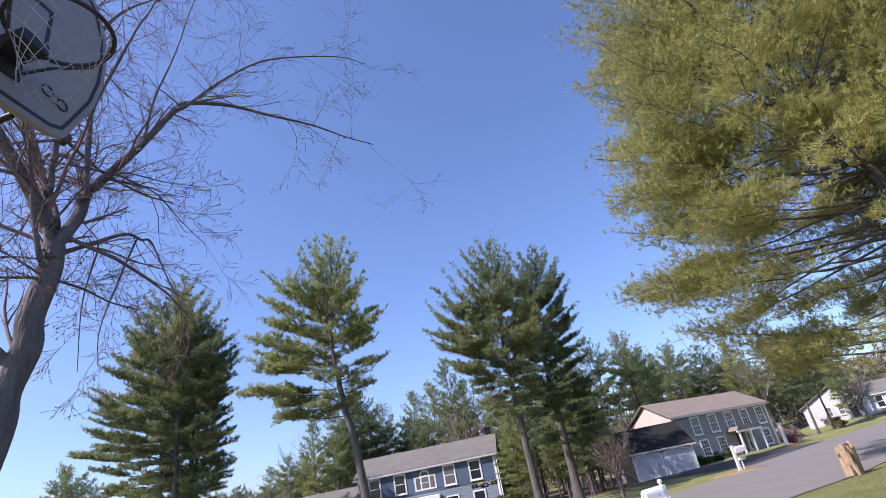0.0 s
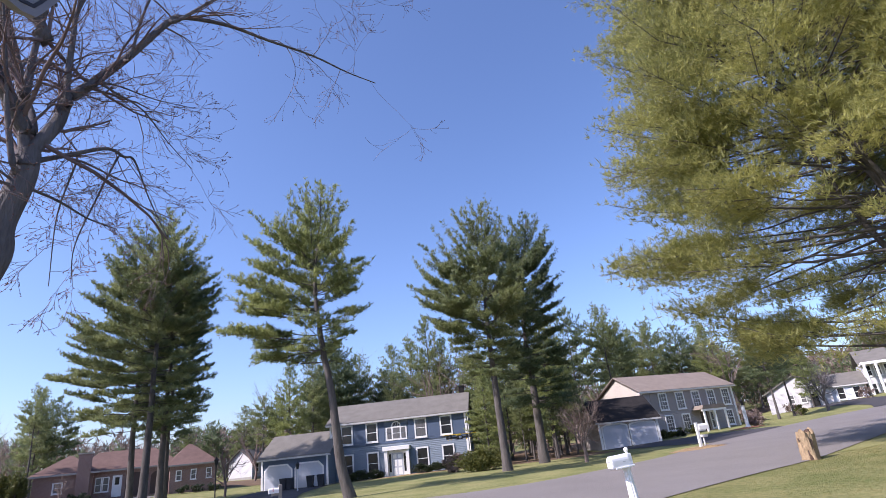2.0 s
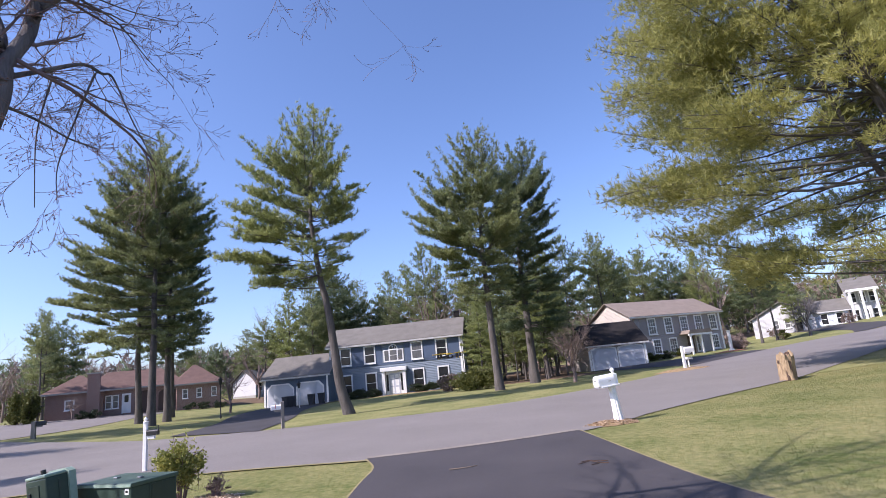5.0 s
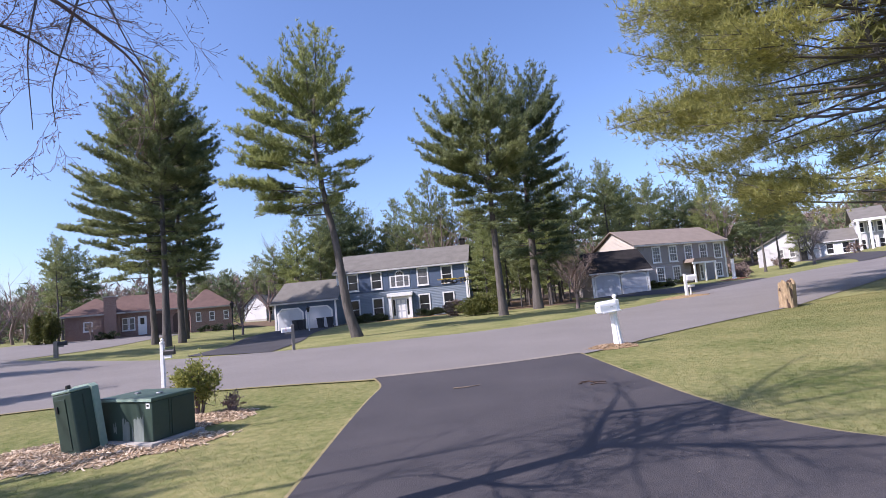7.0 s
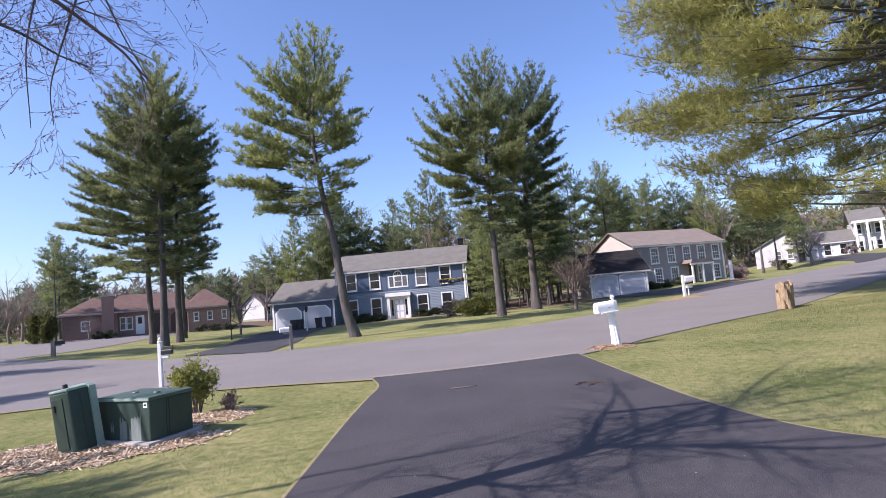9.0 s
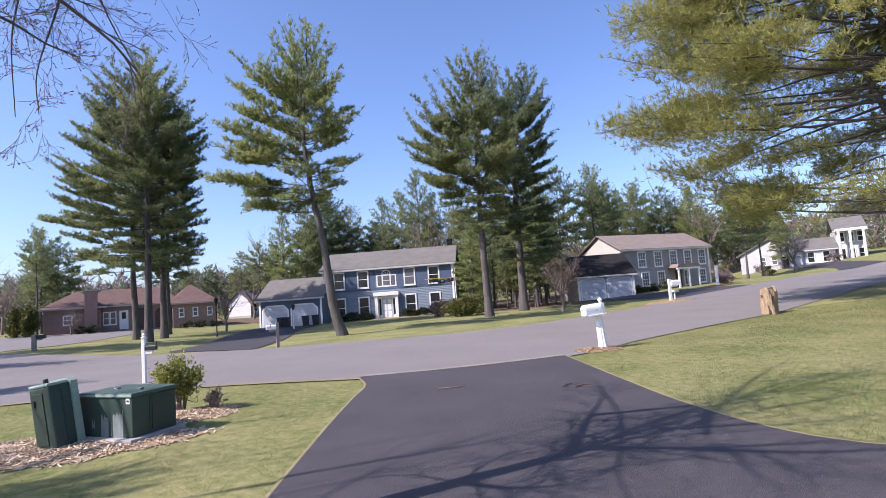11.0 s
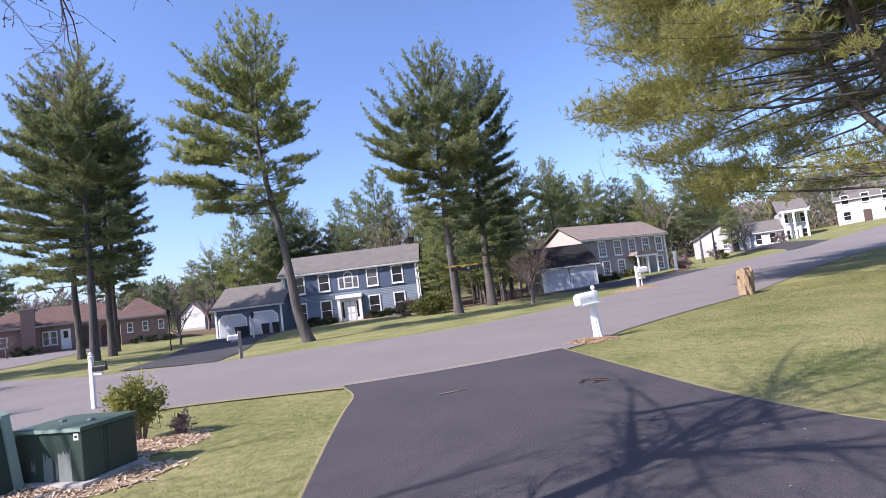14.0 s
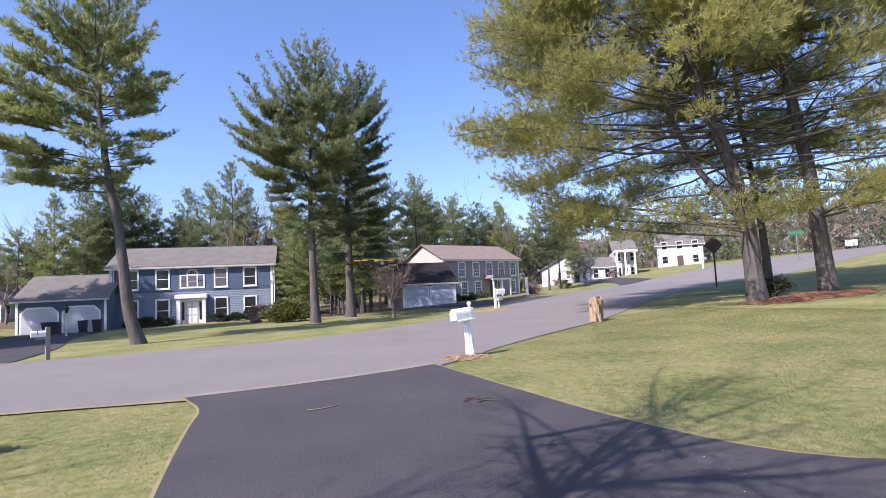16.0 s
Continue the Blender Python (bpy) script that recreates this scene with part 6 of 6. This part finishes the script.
def pedestal():
    """Tall leaning green pedestal with a paler green cover."""
    b = thing("utility_pedestal", -5.1, 7.42, rz=-20, label="leaning dark green utility pedestal with a pale green cover", category="utility box")
    m = pose(0, 0, 0, 3, -7, 0) @ Matrix.Diagonal((1.08, 1.08, 1.13, 1))
    part("foot", cube(-0.15, 0.15, -0.15, 0.13, -0.1, 0.06, 0.01, m), "palegreen", b)
    body = part("body", cube(-0.17, 0.17, -0.19, 0.10, 0.05, 0.765, 0.018, m), "green", b)
    part("recess_panel", cube(-0.12, 0.06, -0.2, -0.1905, 0.1, 0.70, 0.003, m), "darkgreen", body)
    part("hasp", cube(-0.10, -0.07, -0.215, -0.2005, 0.55, 0.63, 0.004, m), "darkmetal", body)
    part("side_rib", cube(0.1705, 0.178, -0.05, -0.03, 0.1, 0.72, 0.002, m), "darkgreen", body)
    bm = prism(bmesh.new(), [(-0.20, 0.05), (-0.172, 0.05), (-0.172, 0.768), (0.172, 0.768), (0.172, 0.05), (0.20, 0.05), (0.20, 0.775), (0.14, 0.815), (-0.14, 0.815), (-0.20, 0.775)], 0.085,
               m @ Matrix.Translation((0, 0.15, 0)) @ STAND)
    part("cover", bm, "palegreen", b, "pale green cover")
    part("cap", cube(-0.165, 0.165, -0.195, 0.06, 0.7655, 0.80, 0.012, m), "palegreen", b, "pale green cap")
    part("knob", cube(-0.16, -0.12, -0.02, 0.03, 0.80, 0.85, 0.008, m), "darkmetal", b)


transformer()
pedestal()


# ---- log, posts, signs, bins ----
def log_stump():
    b = thing("log_stump", 11.75, 18.75, label="upright hollow orange-brown cut log with a dark top", category="log")
    rng = np.random.default_rng(4)
    n, k = 28, 9
    def shell(r0, r1, h0, h1, dark):
        bm = bmesh.new()
        rings = []
        for j in range(k + 1):
            ring = []
            for i in range(n):
                a = 2 * math.pi * i / n
                top = 0.86 + 0.05 * math.sin(a * 2 + 0.6) + 0.05 * math.sin(a * 5 + 1) + 0.04 * math.sin(a * 9) + rng.normal(0, 0.025)
                z = h0 + (h1 * top - h0) * j / k
                r = (r0 + (r1 - r0) * j / k) * (1 + 0.15 * math.sin(3 * a + j * 0.25) + 0.09 * math.sin(7 * a + j * 0.4) + rng.normal(0, 0.03))
                ring.append(bm.verts.new((r * math.cos(a), 0.85 * r * math.sin(a), z)))
            rings.append(ring)
        for p, q in zip(rings, rings[1:]):
            for i in range(n):
                bm.faces.new((p[i], p[(i + 1) % n], q[(i + 1) % n], q[i]))
        bm.faces.new(rings[0][::-1])
        bm.faces.new(rings[-1])
        return bm
    body = part("log", shell(0.27, 0.245, -0.1, 1.0, 0), "stump", b, smooth=False)
    part("charred_rim", shell(0.215, 0.175, 0.6, 0.99, 1), "stumpdark", b, "dark rim")
    for a in (2.1, 4.4):
        part("bark_slab", cube(-0.03, 0.03, -0.10, 0.10, 0.0, 0.62, 0.02, pose(0.245 * math.cos(a), 0.225 * math.sin(a), 0, 4 * math.cos(a), -6, math.degrees(a))), "stumpdark" if a > 4 else "stump", b, "loose bark slab")


def lamp_post(x, y, h, post, label, fluted=False, w=0.05):
    b = thing("lamp_post", x, y, label=label, category="lamp post")
    p = part("post", lathe(bmesh.new(), [(w * 1.6, -0.2), (w * 1.6, 0.15), (w, 0.25), (w, h - 0.55), (w * 1.5, h - 0.5)], 12), post, b)
    part("lantern", lathe(bmesh.new(), [(0.09, h - 0.5), (0.16, h - 0.15), (0.19, h - 0.12), (0.05, h), (0.02, h + 0.08)], 6), "black", b, "dark lantern head")
    return b


def sign_post(x, y, z, h, label, board, post, w, hh, rz=0):
    b = thing("road_sign", x, y, rz=rz, label=label, category="sign")
    part("post", lathe(bmesh.new(), [(0.06, -0.2), (0.055, h)], 8), post, b)
    out = [(w * math.cos(math.pi / 4 + i * math.pi / 2 + math.pi / 4), h - hh + 0.55 * w + w * math.sin(math.pi / 4 + i * math.pi / 2 + math.pi / 4)) for i in range(4)] if board != "signgreen" else [(-w, h - hh), (w, h - hh), (w, h), (-w, h)]
    part("sign_board", prism(bmesh.new(), out, 0.03, Matrix.Translation((0, -0.06, 0)) @ STAND), board, b)
    return b


def wheeled_bin(x, y, rz, material, label):
    b = thing("wheeled_bin", x, y, rz=rz, label=label, category="bin", group="bins at the garage")
    bm = bmesh.new()
    lo = [bm.verts.new(v) for v in ((-0.22, -0.25, 0.08), (0.22, -0.25, 0.08), (0.22, 0.25, 0.08), (-0.22, 0.25, 0.08))]
    hi = [bm.verts.new(v) for v in ((-0.29, -0.36, 0.95), (0.29, -0.36, 0.95), (0.29, 0.34, 0.95), (-0.29, 0.34, 0.95))]
    bm.faces.new(lo[::-1])
    bm.faces.new(hi)
    for i in range(4):
        bm.faces.new((lo[i], lo[(i + 1) % 4], hi[(i + 1) % 4], hi[i]))
    part("body", bm, material, b)
    part("lid", cube(-0.31, 0.31, -0.4, 0.36, 0.95, 1.02, 0.02), material, b)
    for s in (-1, 1):
        part("wheel", lathe(bmesh.new(), [(0.1, -0.02), (0.1, 0.02)], 14, pose(s * 0.24, 0.28, 0.1, 0, 90, 0)), "tyre", b)
    part("handle", cube(-0.25, 0.25, 0.38, 0.42, 0.9, 0.94, 0.01), material, b)


log_stump()
lamp_post(-16.7, 41.3, 2.95, "darkmetal", "dark metal lamp post with a lantern head", w=0.045)
lamp_post(27.4, 51.2, 2.5, "white", "white lamp post with a dark lantern head", w=0.15)
lamp_post(-12.3, 46.8, 2.15, "white", "slim white yard lamp before a garage", w=0.04)
sign_post(30.3, 29.9, 0, 3.35, "dark back of a road sign on a pole", "brown", "darkmetal", 0.62, 0.75, -40)
sign_post(58.0, 43.5, 0, 3.3, "green street-name sign on a steel pole", "signgreen", "metal", 0.75, 0.35, -40)
for x, m, l in ((-14.25, "bin", "dark green wheeled bin by a garage door"), (-13.75, "bin", "dark green wheeled bin by a garage door"), (-12.0, "bin", "dark blue wheeled bin by a garage door"), (-11.1, "bin", "dark blue wheeled bin by a garage door")):
    wheeled_bin(x * 1.035, 51.6, 4 * (x + 12), m, l)


# ---- basketball hoop ----
def hoop():
    """Driveway basketball hoop: pole, arms, fan-shaped board, rim and net."""
    b = thing("basketball_hoop", -2.485, 1.472, 0.256, rz=-9.4, label="grey fan-shaped basketball backboard with a dark rim on a pole", category="basketball hoop")
    b.scale = (0.85, 0.85, 0.85)
    gz0 = -0.84
    part("pole", lathe(bmesh.new(), [(0.055, -0.6), (0.055, 4.15)], 16), "darkmetal", b)
    for z in (3.75, 4.1):
        for s in (-1, 1):
            t = Tubes()
            t.add([(0.0, 0.05 * s, z - 0.25), (0.98, 0.16 * s, z)], [0.018, 0.018], 6)
            t.mesh("arm", "darkmetal", b)
    half = [(0.0, 2.93), (0.30, 2.93), (0.37, 2.95), (0.40, 2.99), (0.52, 3.18), (0.565, 3.32), (0.575, 3.45), (0.55, 3.6), (0.47, 3.74), (0.33, 3.83), (0.15, 3.875), (0.0, 3.88)]
    half = [(a, 3.12 + (z - 3.12) * 1.35) for a, z in half]
    out = half + [(-a, z) for a, z in half[-2:0:-1]]
    side = Matrix(((0, 0, 1, 1.03), (1, 0, 0, 0), (0, 1, 0, -gz0), (0, 0, 0, 1)))
    board = part("backboard", prism(bmesh.new(), out, 0.035, side), "board", b, "grey moulded plastic backboard")
    rimpts = [(a * 0.985, 2.93 + (z - 2.93) * 0.985 + 0.007) for a, z in out]
    def band(pts, w, x, name, material, closed=True, lab=""):
        c = np.array(pts).mean(0)
        inner = [(p[0] + (c[0] - p[0]) / np.hypot(*(c - p)) * w, p[1] + (c[1] - p[1]) / np.hypot(*(c - p)) * w) for p in np.array(pts)]
        bm = bmesh.new()
        A = [bm.verts.new((x, y, z - gz0)) for y, z in pts]
        B = [bm.verts.new((x, y, z - gz0)) for y, z in inner]
        n = len(pts)
        for i in range(n if closed else n - 1):
            bm.faces.new((A[i], A[(i + 1) % n], B[(i + 1) % n], B[i]))
        r = bmesh.ops.extrude_face_region(bm, geom=bm.faces[:])
        bmesh.ops.translate(bm, vec=(0.003, 0, 0), verts=[v for v in r["geom"] if isinstance(v, bmesh.types.BMVert)])
        bmesh.ops.recalc_face_normals(bm, faces=bm.faces)
        return part(name, bm, material, board, lab)
    inset = [(a * 0.95, 3.5 + (z - 3.5) * 0.94) for a, z in out]
    band(inset, 0.018, 1.066, "border", "rim", lab="dark printed border line")
    sq = [(-0.29, 3.08), (0.29, 3.08), (0.29, 3.52), (-0.29, 3.52)]
    bm = bmesh.new()
    for y0, y1, z0, z1 in ((-0.2, 0.2, 3.6, 3.62), (-0.2, -0.18, 3.3, 3.6), (0.18, 0.2, 3.3, 3.6)):
        box(bm, 1.0655, 1.069, y0, y1, z0 - gz0, z1 - gz0)
    part("target_square", bm, "rim", board, "dark printed target square")
    for i, yy in enumerate((0.24, 0.285, 0.33)):
        ring = [(yy + 0.034 * math.cos(2 * math.pi * k / 20), 3.10 - 0.014 * i + 0.034 * math.sin(2 * math.pi * k / 20)) for k in range(20)]
        band(ring, 0.008, 1.066 + 0.001 * i, "ring_mark", "rim" if i != 1 else "net", lab="small printed ring mark")
    for s in (-1, 1):
        part("scuff_patch", cube(1.0655, 1.0672, s * 0.5 - 0.02, s * 0.5 + 0.02, 3.45 - gz0, 3.58 - gz0), "concrete", board)
    # rim, bracket, braces
    rc, rz_ = Vector((1.065 + 0.10 + 0.215, 0, 3.14 - gz0)), 0.215
    t = Tubes()
    a = np.linspace(0, 2 * math.pi, 33)
    t.add(np.stack([rc.x + rz_ * np.cos(a), rz_ * np.sin(a), np.full(33, rc.z)], -1), np.full(33, 0.011), 8)
    rim = t.mesh("rim", "rim", b, "dark steel rim")
    part("bracket", cube(1.066, 1.25, -0.07, 0.07, rc.z - 0.04, rc.z + 0.02, 0.006), "rim", rim)
    part("plate", cube(1.066, 1.08, -0.09, 0.09, rc.z - 0.12, rc.z + 0.06, 0.004), "rim", rim)
    t = Tubes()
    for s in (-1, 1):
        t.add([(1.08, 0.06 * s, rc.z - 0.1), (1.22, 0.11 * s, rc.z - 0.07), (rc.x - 0.02, 0.23 * s, rc.z - 0.01)], [0.008] * 3, 6)
    t.mesh("brace", "rim", rim)
    t = Tubes()
    for k in range(12):
        for sgn in (-1, 1):
            pts = []
            for j in range(7):
                ang = 2 * math.pi * (k + sgn * j * 0.5) / 12
                r = 0.21 - 0.08 * math.sin(min(1, j / 5) * math.pi / 2)
                pts.append((rc.x + r * math.cos(ang), r * math.sin(ang), rc.z - 0.012 - j * 0.055))
            t.add(pts, [0.0022] * 7, 4)
    t.mesh("net", "net", b, "frayed white cord net")


hoop()


# ---- drone hovering over the driveway ----
def drone():
    b = thing("drone", 0.04, 5.52, 1.76, 12, "small yellow and black quadcopter hovering in the air", "drone")
    body = part("body", cube(-0.03, 0.03, -0.045, 0.045, -0.018, 0.018, 0.008), "black", b)
    part("camera", lathe(bmesh.new(), [(0.013, 0), (0.013, 0.02), (0.009, 0.022)], 12, pose(0, -0.045, 0.002, 90, 0, 0)), "metal", body)
    part("battery", cube(-0.02, 0.02, -0.03, 0.035, 0.019, 0.036, 0.004), "yellow", b)
    for sx in (-1, 1):
        for sy in (-1, 1):
            t = Tubes()
            t.add([(0.02 * sx, 0.03 * sy, 0), (0.10 * sx, 0.075 * sy, 0.004)], [0.008, 0.006], 6)
            arm = t.mesh("arm", "black", b)
            part("motor", lathe(bmesh.new(), [(0.012, -0.012), (0.014, 0.0), (0.014, 0.02), (0.005, 0.026)], 12, Matrix.Translation((0.10 * sx, 0.075 * sy, 0.004))), "darkmetal", arm)
            bm = bmesh.new()
            for s in (-1, 1):
                m = Matrix.Translation((0.10 * sx, 0.075 * sy, 0.031)) @ pose(0, 0, 0, 0, 0, 8 * sx * sy) @ pose(0, 0, 0, 12 * s, 0, 0)
                box(bm, 0.004 if s > 0 else -0.055, 0.055 if s > 0 else -0.004, -0.007, 0.007, -0.002, 0.002, 0, m)
            part("propeller", bm, "yellow", arm, "yellow two-blade propeller")
            part("landing_leg", cube(0.094 * sx - 0.004, 0.094 * sx + 0.004, 0.072 * sy - 0.004, 0.072 * sy + 0.004, -0.018, 0.0), "yellow", arm)


drone()


# ---- sticks and debris on the driveway ----
def fallen_stick(pts, r, label):
    p = np.array(pts, float)
    b = thing("stick", p[0, 0], p[0, 1], label=label, category="stick")
    t = Tubes()
    q = [(x - p[0, 0], y - p[0, 1], 0.035 + r) for x, y in pts]
    t.add(smoothed(q, 4), np.linspace(r, r * 0.5, (len(q) - 1) * 4 + 1), 6)
    t.mesh("branch", "stick", b)


fallen_stick([(-0.08, 9.25), (0.15, 9.27), (0.38, 9.36)], 0.012, "thin grey fallen stick on asphalt")


def dark_twig():
    b = thing("twig", 1.85, 8.45, label="dark forked fallen twig on asphalt", category="stick")
    t = Tubes()
    for pts in ([(0, 0, 0.05), (0.2, 0.1, 0.06), (0.45, 0.04, 0.05)], [(0.2, 0.1, 0.06), (0.3, -0.06, 0.05), (0.16, -0.12, 0.045)], [(0.3, -0.06, 0.05), (0.42, -0.1, 0.045)], [(0.05, 0.02, 0.05), (0.08, 0.16, 0.05), (0.24, 0.2, 0.05)]):
        t.add(pts, [0.007] * len(pts), 5)
    t.mesh("branch", "stumpdark", b)


dark_twig()
rg = np.random.default_rng(77)
V, F = [], []
for k in range(90):
    x, y = rg.uniform(-1.4, 3.6), rg.uniform(4.2, 13.0)
    if x > 2.7 and y < 12:
        x -= 0.9
    s = rg.uniform(0.004, 0.011)
    m = pose(x, y, float(gz(x, y)) + 0.04, rg.normal(0, 10), rg.normal(0, 10), rg.uniform(0, 360))
    o = len(V)
    V += [tuple(m @ Vector(c)) for c in ((-s, -s * 0.4, 0), (s, -s * 0.3, 0), (s * 0.8, s * 0.4, 0), (-s * 0.7, s * 0.35, 0), (0, 0, s * 0.3))]
    F += [[o, o + 1, o + 4], [o + 1, o + 2, o + 4], [o + 2, o + 3, o + 4], [o + 3, o, o + 4], [o + 3, o + 2, o + 1, o]]
tagged(arrays("leaf_litter", V, F, "debris"), "scattered pale seeds and leaf bits on asphalt", "litter", kind="stuff")


# ---- parked cars ----
def car(x, y, rz, material, label):
    b = thing("car", x, y, rz=rz, label=label, category="car", group="parked cars")
    prof = [(-2.2, 0.35), (2.2, 0.35), (2.25, 0.75), (1.35, 0.92), (0.65, 1.42), (-1.1, 1.45), (-1.9, 0.98), (-2.25, 0.9)]
    m = Matrix.Translation((0, 0.85, 0)) @ STAND
    bm = prism(bmesh.new(), prof, 1.7, m)
    bmesh.ops.bevel(bm, geom=bm.edges[:], offset=0.06, segments=2, affect="EDGES")
    body = part("body", bm, material, b)
    for s in (-0.862, 0.832):
        part("side_window", prism(bmesh.new(), [(-1.5, 0.98), (1.1, 0.98), (0.55, 1.36), (-1.05, 1.38)], 0.03, Matrix.Translation((0, s + 0.03, 0)) @ STAND), "glass", body)
    for wx in (-1.4, 1.4):
        for wy in (-0.8, 0.8):
            w = part("wheel", lathe(bmesh.new(), [(0.3, -0.1), (0.33, -0.07), (0.33, 0.07), (0.3, 0.1)], 18, pose(wx, wy, 0.33, 90, 0, 0)), "tyre", b)
            part("rim", lathe(bmesh.new(), [(0.18, -0.108), (0.18, 0.108)], 14, pose(wx, wy, 0.33, 90, 0, 0)), "metal", w)


car(-75.5, 99.0, 20, "carwhite", "distant pale parked car beside a driveway")
car(96.0, 61.0, 30, "carwhite", "distant white parked van")
car(101.5, 66.0, -40, "carred", "distant dark red parked car")


# ---- grass ----
def inside(px, py, poly):
    q = np.asarray(poly, float)
    r = np.zeros(len(px), bool)
    for (x0, y0), (x1, y1) in zip(q, np.roll(q, -1, 0)):
        hit = ((y0 > py) != (y1 > py)) & (px < (x1 - x0) * (py - y0) / (y1 - y0 + 1e-12) + x0)
        r ^= hit
    return r


def near_grass():
    rng = np.random.default_rng(9)
    n = 800000
    x, y = rng.uniform(-12, 17, n), 3.2 + 16.8 * rng.uniform(0, 1, n) ** 1.5
    keep = np.ones(n, bool)
    roadpoly = [tuple(p) for p in smoothed(ROAD_NEAR)] + [(150, 120), (-140, 120)]
    keep &= ~inside(x, y, roadpoly)
    drv = [tuple(p) for p in smoothed(DRIVE_LEFT)] + [tuple(p) for p in smoothed(DRIVE_RIGHT[::-1])]
    keep &= ~inside(x, y, drv)
    for bx, by, rx, ry in ((-5.15, 7.5, 1.7, 0.98), (-4.15, 8.95, 0.75, 0.55), (3.75, 12.75, 0.85, 0.5)):
        keep &= ((x - bx) / rx) ** 2 + ((y - by) / ry) ** 2 > 1
    x, y = x[keep], y[keep]
    P = np.stack([x, y, gz(x, y) - 0.004], -1)
    L = 0.018 * rng.uniform(0.5, 1.5, (len(P), 1))
    D = np.concatenate([rng.normal(0, 1.1, (len(P), 2)), np.ones((len(P), 1))], 1)
    a = rng.uniform(0, 2 * np.pi, len(P))
    S = np.stack([np.cos(a), np.sin(a), np.zeros(len(P))], -1) * (0.0011 + 0.00024 * np.hypot(x, y))[:, None]
    V = np.stack([P - S, P + S, P + D * L], 1).reshape(-1, 3)
    tagged(arrays("grass", V, np.arange(len(V)).reshape(-1, 3), "blade"), "short mown grass blades, green and straw", "grass", kind="stuff")


near_grass()
